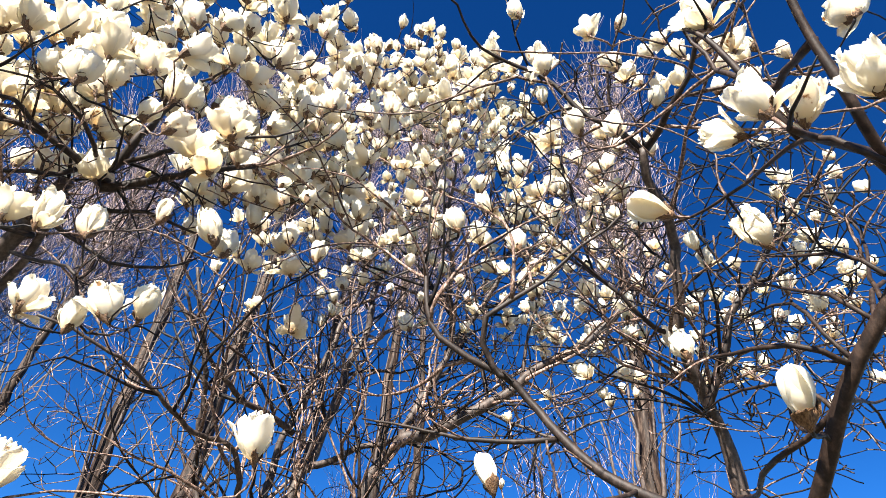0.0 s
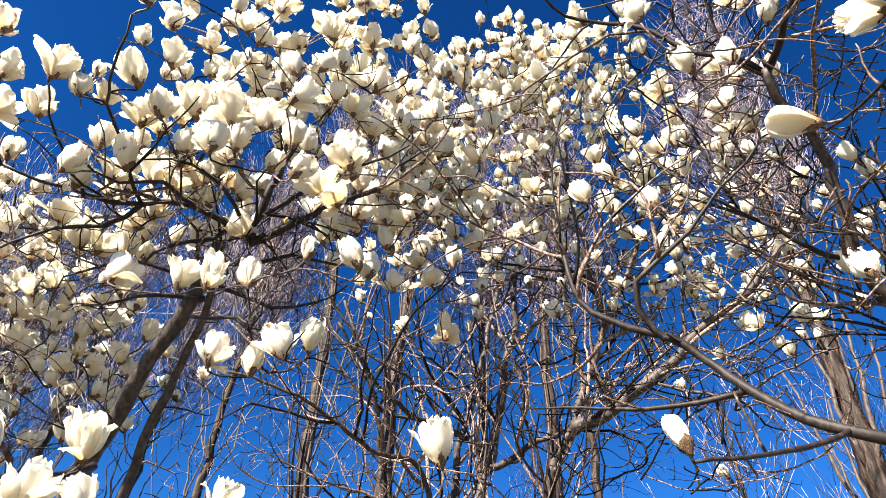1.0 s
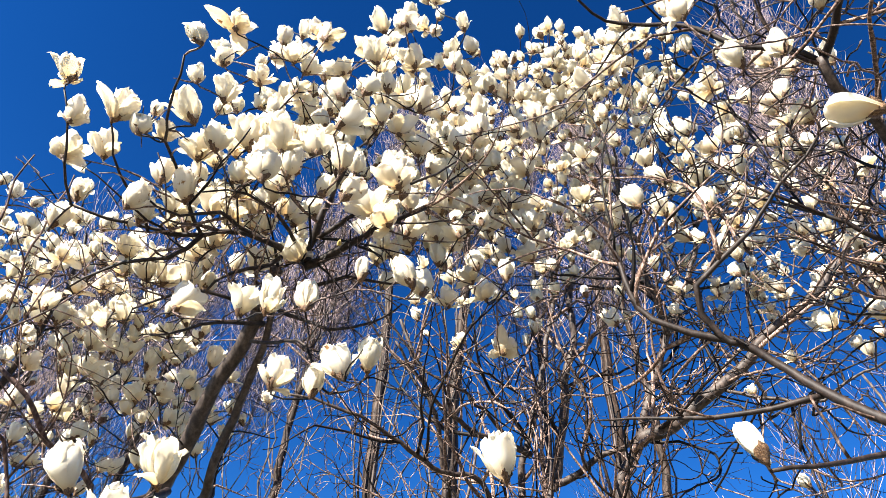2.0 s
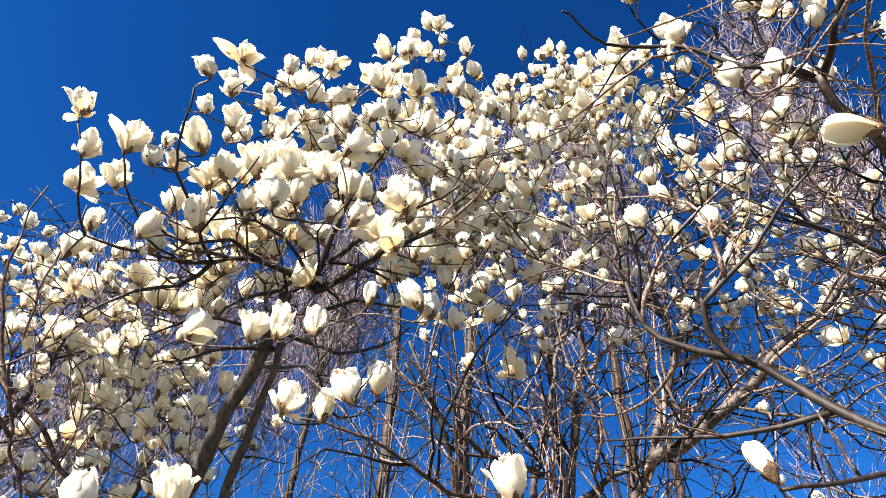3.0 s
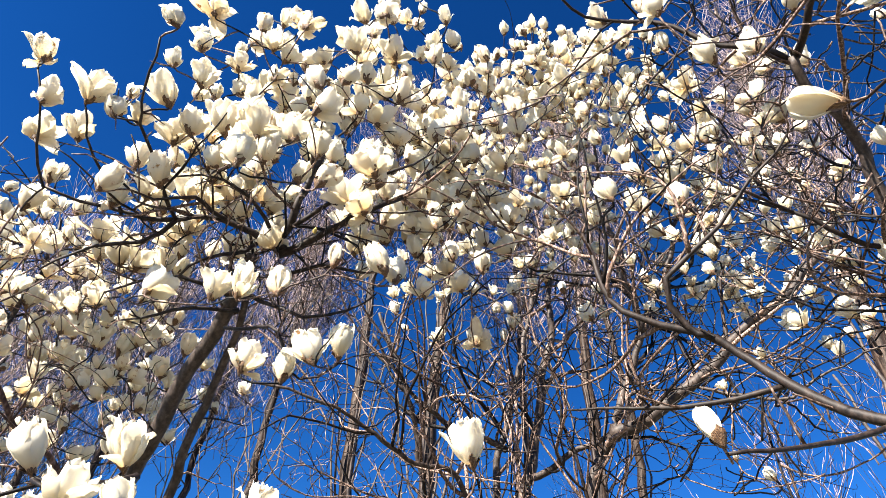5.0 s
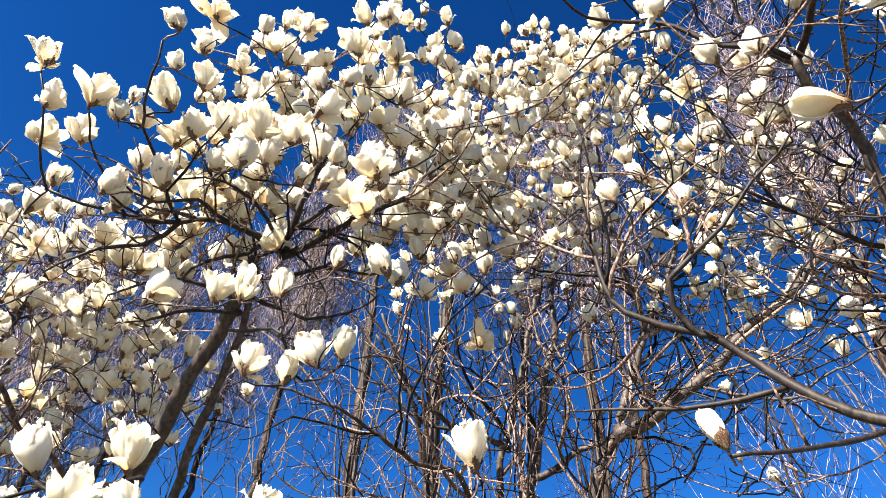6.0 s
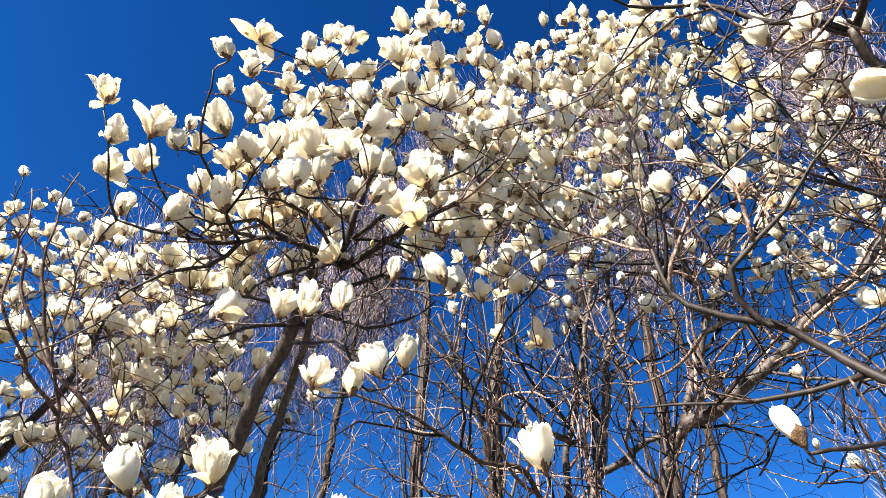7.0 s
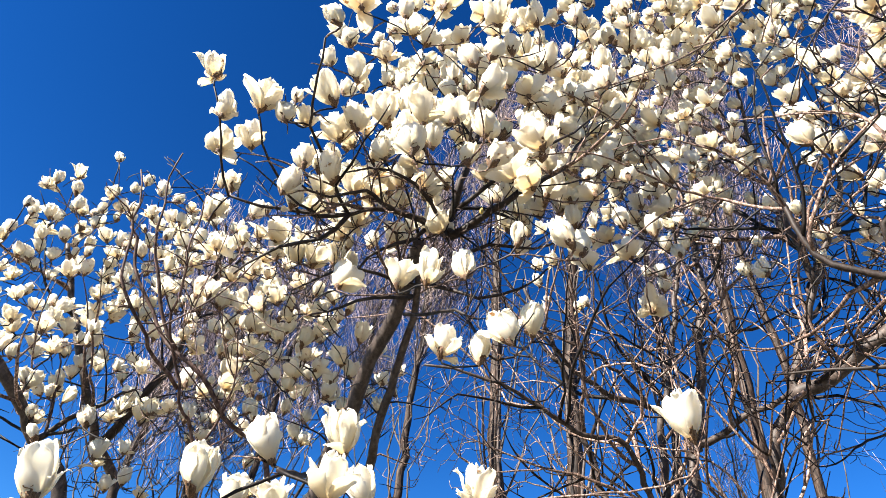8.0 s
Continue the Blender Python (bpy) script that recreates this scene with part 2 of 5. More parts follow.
for kind, whorls in SHAPES.items():
    VARIANTS[kind] = []
    for _ in range(9):
        tepals, verts, faces = [], [], []
        for wi, (count, belly, tip, length, width, curl) in enumerate(whorls):
            for k in range(count):
                j = shape_rng.uniform(0.86, 1.14, 4)
                j[1] = shape_rng.uniform(0.55, 1.25)
                if kind in ("bud", "plump"):
                    j = 1 + (j - 1) * 0.3
                droop = shape_rng.random() < 0.12 and wi == 0 and kind in ("open", "tulip")
                turn = 2 * math.pi * (k / count + wi / 6) + shape_rng.normal(0, 0.24)
                form = (belly * j[0], 0.066 if droop else tip * j[1], 0.046 if droop else length * j[2], width * j[3] * (0.75 if droop else 1), 0.55 if droop else curl)
                seed = int(shape_rng.integers(0, 1 << 30))
                calm = 0.35 if kind in ("bud", "plump") else 1.0
                v, f = tepal_mesh(np.random.default_rng(seed), turn, *form, calm=calm)
                tepals.append(make_mesh("tepal", v, f, PETAL))
                v, f = tepal_mesh(np.random.default_rng(seed), turn, *form, 7, 5, calm)
                b = len(verts)
                verts += v
                faces += [tuple(b + i for i in q) for q in f]
        VARIANTS[kind].append((calyx_mesh(shape_rng, {"bud": 1.55, "plump": 1.3}.get(kind, 1.15)), tepals, make_mesh("corolla", verts, faces, PETAL)))


def axis_matrix(base, axis, spin, size):
    q = Vector(axis).to_track_quat("Z", "Y").to_matrix().to_4x4()
    return Matrix.Translation(base) @ q @ pose(0, 0, 0, 0, 0, spin) @ Matrix.Scale(size / 0.1, 4)


# ---- magnolia trees ----
class Magnolia:
    def __init__(self, label, foot, seed):
        self.rng = np.random.default_rng(seed)
        self.foot = np.array((*foot, 0.0))
        self.root = tagged(new("magnolia_tree"), label, "tree", "flowering magnolia trees")
        self.root.location = self.foot
        self.size = 0
        self.pos, self.way, self.rad = np.zeros((60000, 3)), np.zeros((60000, 3)), np.zeros(60000)
        self.targets = []
        self.spots = []
        self.verts, self.faces = [], []

    def node(self, place, before, radius):
        """Keeps a place of the wood from which twigs may grow."""
        d = place - before
        self.pos[self.size], self.way[self.size], self.rad[self.size] = place, d / (np.linalg.norm(d) + 1e-9), radius
        self.size += 1

    def limb(self, name, pts, r0, r1, crook=0.018):
        line = smooth_line(pts, 0.05)
        n = len(line)
        for i in range(1, n - 1):
            line[i] = line[i] + self.rng.normal(0, 1, 3) * crook * 0.15 + 1.8 * crook * np.array([noise.noise(Vector(line[i] * 5.0) + Vector((k * 7.3, 0, 0))) for k in range(3)])
        radii = [(r0 + (r1 - r0) * i / (n - 1)) * (1 + 0.14 * noise.noise(Vector(line[i] * 9.0))) for i in range(n)]
        if pts[0][2] < 0.05:
            for i in range(n):
                radii[i] *= 1 + 0.7 * math.exp(-line[i][2] / 0.12)
        verts, faces = [], []
        tube(verts, faces, [p - self.foot for p in line], radii, 12 if r0 > 0.012 else 7, self.rng, 0.09)
        # Limbs of BARK trees use limb_bark, by default with crown shade in its colour.
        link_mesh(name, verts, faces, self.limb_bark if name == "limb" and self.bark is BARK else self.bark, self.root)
        for i in range(1, n):
            if line[i][2] > 1.9:
                self.node(line[i], line[i - 1], radii[i])

    bark = BARK
    limb_bark = SHADED_LIMB_BARK
    grow = 1.0
    twig_bark = TWIG

    def bloom(self, x, y, z, size=0.1, kind="", tilt=None):
        """A blossom whose middle is at x, y, z. tilt: the way its axis points, up if left out."""
        c = np.array((x, y, z))
        if tilt is None:
            out = (c - self.foot) * np.array((1, 1, 0))
            axis = np.array((-0.2, -0.06, 1.0)) + 0.14 * out / (np.linalg.norm(out) + 0.1) + self.rng.normal(0, 0.24, 3) * np.array((1, 1, 0.3))
        else:
            axis = np.array(tilt, float)
        axis /= np.linalg.norm(axis)
        kind = kind or self.rng.choice(["bud", "cup", "cup", "cup", "tulip", "tulip", "tulip", "tulip", "open", "open", "wide"])
        size *= 0.9 * self.grow
        self.targets.append((c - axis * size * 0.5, axis, size, str(kind)))
        self.spots.append(c)

    def clump(self, centre, spread, count, size=0.095, gap=0.07):
        """Blossoms strewn through an ellipsoid of the crown."""
        made = tries = 0
        while made < count and tries < count * 40:
            tries += 1
            u = self.rng.normal(0, 1, 3)
            u *= self.rng.random() ** 0.4 / np.linalg.norm(u)
            c = np.array(centre) + u * np.array(spread)
            if self.spots and np.min(np.sum((np.array(self.spots[-900:]) - c) ** 2, axis=1)) < gap * gap:
                continue
            self.bloom(*c, size * self.rng.uniform(0.72, 1.12))
            made += 1

    def leaf_bud(self, x, y, z, length=0.03):
        """A plump closed bud on the nearest wood."""
        end = np.array((x, y, z))
        k = int(np.argmin(np.sum((self.pos[:self.size] - end) ** 2, axis=1)))
        self.twig(k, end, np.array((0, 0, 1.0)), 0.0025, 0.3)
        prof = ((0.0, 0.10), (0.15, 0.20), (0.4, 0.26), (0.7, 0.18), (0.92, 0.07), (1.0, 0.01))
        verts, faces = [], []
        tube(verts, faces, [end - self.foot + np.array((0.06 * u, 0, u)) * length for u, _ in prof], [r * length for _, r in prof], 8)
        link_mesh("leaf_bud", verts, faces, YELLOW_BUD, self.root, "yellow-green furled bud")

    def bare(self, centre, spread, count):
        """Leafless twig ends strewn through an ellipsoid."""
        for _ in range(count):
            u = self.rng.normal(0, 1, 3)
            u *= self.rng.random() ** 0.35 / np.linalg.norm(u)
            c = np.array(centre) + u * np.array(spread)
            axis = np.array((0, 0, 0.7)) + self.rng.normal(0, 0.6, 3)
            self.targets.append((c, axis / np.linalg.norm(axis), 0.0, ""))

    def bough(self, k, length, r, rise):
        """One slowly bending branch from node k. Returns the nodes along it."""
        p, n = self.pos[k].copy(), max(3, int(length / 0.05))
        side = self.rng.normal(0, 1, 3)
        side -= self.way[k] * np.dot(side, self.way[k])
        d = self.way[k] * 0.55 + side / np.linalg.norm(side) * 0.85 + np.array((0, 0, 0.2))
        d /= np.linalg.norm(d)
        bend = self.rng.normal(0, 0.08, 3)
        line = [p]
        for i in range(n):
            bend = bend * 0.88 + self.rng.normal(0, 0.026, 3)
            d = d + bend + np.array((0, 0, rise)) + self.rng.normal(0, 0.045, 3) + (self.rng.normal(0, 0.24, 3) if self.rng.random() < 0.25 else 0)
            d /= np.linalg.norm(d)
            p = p + d * 0.05
            line.append(p)
        r0 = min(r, self.rad[k] * 0.8)
        radii = [(r0 + (0.0019 - r0) * (i / n) ** 0.85) * (1 + 0.3 * (self.rng.random() < 0.15)) for i in range(n + 1)]
        verts, faces = [], []
        tube(verts, faces, [q - self.foot for q in line], radii, 7 if r0 > 0.006 else 5, self.rng, 0.2)
        link_mesh("branch", verts, faces, self.twig_bark, self.root)
        first = self.size
        for i in range(1, n + 1):
            self.node(line[i], line[i - 1], radii[i])
        return first, n

    def boughs(self, count, least, most, r=0.007, rise=0.05, thick=0.006, forks=1.2, floor=0.0):
        """Long, slowly bending side branches from the limbs, with forks of their own."""
        wood = np.nonzero((self.rad[:self.size] > thick) & (self.pos[:self.size, 2] > floor))[0]
        for k in self.rng.choice(wood, count):
            length = self.rng.uniform(least, most)
            first, n = self.bough(k, length, r * self.rng.uniform(0.7, 1.25) * length ** 0.5, rise)
            for _ in range(self.rng.poisson(forks * length / 0.6)):
                self.bough(first + int(n * self.rng.uniform(0.15, 0.75)), length * self.rng.uniform(0.35, 0.7), r * 0.6 * length ** 0.5, rise)

    def twig(self, k, end, axis, tip, lift):
        """A crooked twig from node k to end."""
        p, d = self.pos[k], self.way[k]
        gap = end - p
        length = np.linalg.norm(gap)
        start = d * 0.55 + gap / (length + 1e-6) * 0.75 + self.rng.normal(0, 0.18, 3)
        start /= np.linalg.norm(start)
        a, b = p + start * length * 0.38, end - axis * length * lift
        n = int(max(4, min(16, length / 0.035)))
        line = []
        for i in range(n + 1):
            u = i / n
            q = (1 - u) ** 3 * p + 3 * u * (1 - u) ** 2 * a + 3 * u * u * (1 - u) * b + u ** 3 * end
            if 0 < i < n:
                q = q + self.rng.normal(0, 1, 3) * min(0.006, 0.05 * length / n)
            line.append(q)
        r0 = min(self.rad[k] * 0.85, tip + 0.0052 * length ** 0.8)
        radii = [r0 + (tip - r0) * (i / n) ** 0.8 for i in range(n + 1)]
        if tip < 0.0030:
            radii = [a * (1 - 0.55 * (i / n) ** 2) for i, a in enumerate(radii)]
        tube(self.verts, self.faces, [q - self.foot for q in line], radii, 6 if r0 > 0.006 else 4, self.rng, 0.25)
        for i in range(1, n + 1):
            self.node(line[i], line[i - 1], radii[i])

    def finish(self, spurs=0.0, near=0, tip=0.0034):
        """Joins every blossom and twig end to the nearest wood, then hangs the blossoms."""
        pos = self.pos[:self.size]
        order = sorted(self.targets, key=lambda t: float(np.min(np.sum((pos - t[0]) ** 2, axis=1))))
        for end, axis, size, kind in order:
            n = self.size
            gap = end - self.pos[:n]
            dist = np.linalg.norm(gap, axis=1)
            ang = np.sum(gap * self.way[:n], axis=1) / (dist + 1e-6)
            cost = dist * (1.35 - 0.35 * ang) + 0.04 * (self.rad[:n] < 0.003) + 0.3 * (gap[:, 2] < -0.1)
            self.twig(int(np.argmin(cost)), end, axis, tip if size else tip * 0.75, 0.35 if size else 0.2)
        for k in self.rng.integers(0, self.size, int(spurs * self.size)):
            d = self.rng.normal(0, 1, 3) + self.way[k] * 0.5 + np.array((0, 0, 0.35))
            d /= np.linalg.norm(d)
            self.twig(int(k), self.pos[k] + d * self.rng.uniform(0.03, 0.16), d, tip * 0.75, 0.25)
        tagged(link_mesh("twig_mass", self.verts, self.faces, self.twig_bark, self.root), kind="stuff")
        low = np.array((-0.1, 0.0, 1.65))
        flowers = sorted((t for t in self.targets if t[2]), key=lambda t: float(np.sum((t[0] - low) ** 2)))
        for i, (base, axis, size, kind) in enumerate(flowers):
            calyx, tepals, corolla = VARIANTS[kind][self.rng.integers(0, 9)]
            ob = share("blossom", calyx, self.root, axis_matrix(base - self.foot, axis, self.rng.uniform(0, 360), size))
            if i < near:
                for t in tepals:
                    share("tepal", t, ob)
            else:
                share("corolla", corolla, ob)


# ---- ground ----
gv, gf = [], []
GN = 60
for i in range(GN + 1):
    for j in range(GN + 1):
        u, v = (i / GN * 2 - 1), (j / GN * 2 - 1)
        x, y = math.copysign(abs(u) ** 3, u) * 1500, math.copysign(abs(v) ** 3, v) * 1500
        gv.append((x, y, -0.02 + 0.02 * noise.noise(Vector((x * 0.4, y * 0.4, 0)))))
for i in range(GN):
    for j in range(GN):
        a = i * (GN + 1) + j
        gf.append((a, a + GN + 1, a + GN + 2, a + 1))
tagged(link_mesh("ground", gv, gf, ground_material()), "dry spring grass ground under the trees", "ground", kind="structure")

# ---- the magnolia with twin stems ----
twin = Magnolia("white-flowering magnolia with two leaning grey-brown stems", (-2.40, 2.05), 1)
twin.grow = 1.07
twin.limb("trunk", [(-2.40, 2.05, 0.00), (-2.25, 1.95, 1.20), (-1.92, 1.71, 2.43), (-1.74, 1.60, 2.67), (-1.57, 1.49, 2.88), (-1.42, 1.41, 3.02), (-1.33, 1.35, 3.19)], 0.052, 0.024, 0.008)
twin.limb("trunk", [(-2.36, 2.10, 0.02), (-2.10, 2.00, 1.20), (-1.76, 1.78, 2.44), (-1.68, 1.70, 2.60), (-1.53, 1.58, 2.85), (-1.40, 1.46, 3.00), (-1.33, 1.37, 3.14)], 0.036, 0.012, 0.008)
twin.limb("limb", [(-1.19, 1.35, 3.18), (-1.24, 1.23, 3.19), (-1.30, 1.16, 3.18), (-1.43, 1.07, 3.13), (-1.58, 0.98, 3.11), (-1.69, 0.89, 3.11), (-1.74, 0.79, 3.11)], 0.014, 0.004)
twin.limb("limb", [(-1.22, 1.35, 3.18), (-1.12, 1.25, 3.26), (-1.05, 1.22, 3.39), (-0.96, 1.22, 3.63)], 0.018, 0.005)
twin.limb("limb", [(-1.21, 1.35, 3.16), (-1.03, 1.34, 3.19), (-0.89, 1.32, 3.21), (-0.77, 1.39, 3.35), (-0.69, 1.47, 3.59)], 0.016, 0.004)
twin.limb("limb", [(-1.39, 1.43, 3.01), (-1.45, 1.30, 2.93), (-1.54, 1.24, 2.88), (-1.65, 1.21, 2.86)], 0.009, 0.003, 0.012)
twin.limb("limb", [(-1.35, 1.41, 3.03), (-1.42, 1.26, 3.00), (-1.52, 1.16, 2.97), (-1.67, 1.12, 2.91)], 0.009, 0.003, 0.012)
twin.limb("limb", [(-1.20, 1.31, 3.20), (-1.17, 1.10, 3.18), (-1.23, 1.01, 3.19), (-1.36, 0.95, 3.19)], 0.009, 0.003, 0.012)
twin.limb("limb", [(-1.22, 1.40, 3.12), (-1.07, 1.44, 3.14), (-0.94, 1.52, 3.15), (-0.84, 1.63, 3.26)], 0.009, 0.003, 0.012)
twin.limb("limb", [(-1.43, 1.07, 3.13), (-1.53, 1.05, 3.04), (-1.66, 1.00, 3.01), (-1.81, 0.97, 2.92)], 0.009, 0.003, 0.012)
twin.limb("limb", [(-1.25, 1.27, 3.15), (-1.28, 1.18, 3.03), (-1.37, 1.15, 2.96), (-1.48, 1.19, 2.90)], 0.009, 0.003, 0.012)
twin.limb("limb", [(-1.13, 1.29, 3.22), (-0.91, 1.25, 3.26), (-0.75, 1.25, 3.33), (-0.62, 1.32, 3.47)], 0.009, 0.003, 0.012)
twin.limb("limb", [(-1.33, 1.40, 3.04), (-1.12, 1.45, 2.94), (-0.99, 1.51, 2.98), (-0.91, 1.56, 3.07)], 0.009, 0.003, 0.012)
twin.limb("limb", [(-1.31, 1.16, 3.18), (-1.31, 1.01, 3.12), (-1.41, 0.93, 3.08), (-1.46, 0.81, 3.09)], 0.009, 0.003, 0.012)
twin.limb("limb", [(-1.74, 0.80, 3.11), (-1.67, 0.70, 3.15), (-1.63, 0.61, 3.22), (-1.60, 0.52, 3.30)], 0.005, 0.003)
twin.limb("limb", [(-1.58, 0.98, 3.11), (-1.58, 0.84, 3.18), (-1.54, 0.72, 3.20), (-1.51, 0.66, 3.25)], 0.006, 0.003)
twin.limb("limb", [(-1.43, 1.06, 3.13), (-1.40, 0.82, 3.22), (-1.25, 0.66, 3.20), (-1.15, 0.56, 3.28)], 0.007, 0.003)
twin.limb("limb", [(-1.38, 1.39, 2.90), (-1.09, 1.29, 2.77), (-0.95, 1.34, 2.57), (-0.87, 1.36, 2.63)], 0.007, 0.003)
twin.limb("limb", [(-1.75, 1.60, 2.51), (-1.41, 1.17, 2.25), (-1.32, 0.98, 2.17)], 0.014, 0.006)
twin.bloom(-1.66, 0.51, 3.44, 0.105, "open")
twin.bloom(-1.61, 0.59, 3.27, 0.100, "tulip")
twin.bloom(-1.70, 0.67, 3.23, 0.105, "open")
twin.bloom(-1.69, 0.75, 3.35, 0.110, "tulip")
twin.bloom(-1.78, 0.81, 3.21, 0.095, "cup")
twin.bloom(-1.49, 0.64, 3.32, 0.115, "open")
twin.bloom(-1.44, 0.70, 3.27, 0.095, "cup")
twin.bloom(-1.30, 0.73, 3.33, 0.115, "tulip")
twin.bloom(-1.11, 0.54, 3.34, 0.085, "cup")
twin.bloom(-1.60, 0.88, 4.20, 0.090, "tulip")
twin.bloom(-1.40, 0.89, 3.74, 0.085, "cup")
twin.bloom(-1.50, 1.04, 4.60, 0.080, "cup")
twin.bloom(-1.19, 0.92, 3.97, 0.105, "open")
twin.bloom(-1.06, 0.94, 4.03, 0.120, "tulip")
twin.bloom(-1.17, 1.00, 3.96, 0.095, "tulip")
twin.bloom(-0.89, 0.93, 3.50, 0.105, "cup")
twin.bloom(-0.87, 1.01, 4.15, 0.110, "tulip")
twin.bloom(-0.78, 0.89, 3.20, 0.100, "tulip")
twin.bloom(-1.38, 0.90, 3.17, 0.105, "cup")
twin.bloom(-1.60, 0.93, 3.37, 0.105, "tulip")
twin.bloom(-1.46, 0.82, 3.06, 0.105, "cup")
twin.bloom(-1.01, 0.86, 3.05, 0.110, "tulip")
twin.bloom(-1.00, 0.94, 3.16, 0.090, "cup")
twin.bloom(-0.86, 1.00, 3.20, 0.100, "cup")
twin.bloom(-1.27, 0.94, 3.66, 0.090, "cup")
twin.bloom(-0.93, 1.04, 3.14, 0.090, "cup")
twin.bloom(-0.83, 1.04, 3.08, 0.100, "cup")
twin.bloom(-1.01, 0.89, 3.24, 0.110, "tulip")
twin.bloom(-1.08, 1.09, 3.52, 0.100, "tulip")
twin.bloom(-1.19, 0.92, 3.18, 0.080, "cup")
twin.bloom(-0.95, 1.20, 4.40, 0.095, "tulip")
twin.bloom(-0.70, 1.35, 4.40, 0.090, "tulip")
twin.bloom(-0.79, 1.24, 3.86, 0.105, "tulip")
twin.bloom(-0.83, 1.53, 4.20, 0.115, "tulip")
twin.bloom(-1.01, 1.42, 4.66, 0.110, "tulip")
twin.bloom(-0.76, 1.74, 4.60, 0.100, "open")
twin.bloom(-0.53, 1.91, 4.77, 0.115, "open")
twin.bloom(-0.59, 1.70, 4.76, 0.120, "tulip")
twin.bloom(-0.74, 1.13, 3.22, 0.115, "open")
twin.bloom(-0.80, 1.33, 3.34, 0.100, "cup")
twin.bloom(-0.84, 1.45, 3.33, 0.110, "tulip")
twin.bloom(-1.19, 1.13, 2.82, 0.100, "tulip")
twin.bloom(-1.07, 1.11, 2.78, 0.100, "tulip")
twin.bloom(-0.98, 1.15, 2.79, 0.105, "cup")
twin.bloom(-1.06, 1.21, 2.59, 0.100, "open")
twin.bloom(-0.98, 1.27, 2.58, 0.085, "cup")
twin.bloom(-0.89, 1.24, 2.60, 0.105, "tulip")
twin.bloom(-0.84, 1.31, 2.67, 0.100, "cup")
twin.bloom(-1.37, 1.07, 2.82, 0.110, "tulip")
twin.bloom(-0.81, 1.15, 2.85, 0.075, "bud")
twin.bloom(-1.28, 1.34, 3.25, 0.100, "open")
twin.bloom(-0.69, 1.19, 2.83, 0.100, "cup")
twin.bloom(-0.68, 1.27, 2.85, 0.100, "cup")
twin.bloom(-0.86, 1.83, 3.30, 0.090, "open")
twin.bloom(-0.64, 1.58, 3.21, 0.085, "cup")
twin.bloom(-0.56, 1.68, 3.23, 0.090, "cup")
twin.bloom(-0.69, 1.79, 3.26, 0.090, "wide")
twin.bloom(-0.67, 1.98, 3.12, 0.100, "wide")
twin.bloom(-0.87, 1.72, 3.74, 0.100, "cup")
twin.bloom(-0.55, 1.41, 3.22, 0.080, "cup")
twin.bloom(-0.56, 1.81, 3.61, 0.080, "cup")
twin.bloom(-1.36, 1.20, 2.37, 0.125, "tulip")
twin.bloom(-1.42, 1.00, 2.27, 0.120, "cup")
twin.bloom(-0.52, 1.49, 2.40, 0.115, "tulip")
twin.bloom(-1.45, 0.71, 3.29, 0.090, "cup")
twin.bloom(-1.43, 0.71, 3.37, 0.070, "cup")
twin.bloom(-1.44, 0.78, 3.34, 0.075, "open")
twin.bloom(-1.34, 0.76, 3.74, 0.095, "tulip")
twin.bloom(-1.33, 0.71, 3.52, 0.075, "tulip")
twin.bloom(-1.27, 0.80, 3.52, 0.095, "tulip")
twin.bloom(-1.20, 0.67, 3.73, 0.105, "wide")
twin.bloom(-1.13, 0.81, 3.84, 0.085, "cup")
twin.bloom(-1.12, 0.95, 3.68, 0.090, "tulip")
twin.bloom(-1.08, 1.08, 3.64, 0.090, "cup")
twin.bloom(-0.86, 1.01, 3.89, 0.110, "tulip")
twin.bloom(-0.75, 1.01, 4.05, 0.105, "tulip")
twin.bloom(-0.76, 1.13, 3.99, 0.110, "open")
twin.bloom(-0.64, 1.26, 4.08, 0.100, "tulip")
twin.bloom(-0.89, 1.07, 3.74, 0.095, "cup")
twin.bloom(-0.86, 1.13, 3.84, 0.105, "cup")
twin.bloom(-0.76, 1.24, 3.82, 0.110, "tulip")
twin.bloom(-0.89, 1.17, 3.69, 0.100, "tulip")
twin.bloom(-0.83, 1.24, 3.68, 0.110, "open")
twin.bloom(-1.27, 0.85, 3.31, 0.110, "tulip")
twin.bloom(-1.35, 0.86, 3.31, 0.100, "open")
twin.bloom(-1.19, 0.89, 3.35, 0.120, "tulip")
twin.bloom(-1.11, 0.93, 3.38, 0.120, "tulip")
twin.bloom(-1.10, 0.92, 3.20, 0.125, "tulip")
twin.bloom(-1.05, 0.98, 3.27, 0.110, "tulip")
twin.bloom(-1.00, 1.01, 3.35, 0.115, "tulip")
twin.bloom(-1.28, 0.99, 3.30, 0.095, "cup")
twin.bloom(-1.46, 0.95, 3.17, 0.095, "open")
twin.bloom(-1.54, 0.91, 3.11, 0.090, "tulip")
twin.bloom(-1.92, 0.86, 3.19, 0.100, "tulip")
twin.bloom(-1.90, 1.01, 3.30, 0.090, "cup")
twin.bloom(-1.44, 1.06, 3.28, 0.095, "open")
twin.bloom(-1.39, 1.12, 3.28, 0.090, "wide")
twin.bloom(-1.24, 1.21, 3.34, 0.095, "open")
twin.bloom(-0.88, 1.21, 3.23, 0.125, "open")
twin.bloom(-0.83, 1.24, 3.17, 0.100, "wide")
twin.bloom(-0.84, 1.51, 3.50, 0.095, "cup")
twin.bloom(-0.79, 1.46, 3.68, 0.105, "tulip")
twin.bloom(-0.70, 1.47, 3.83, 0.110, "tulip")
twin.bloom(-0.79, 1.32, 3.65, 0.105, "open")
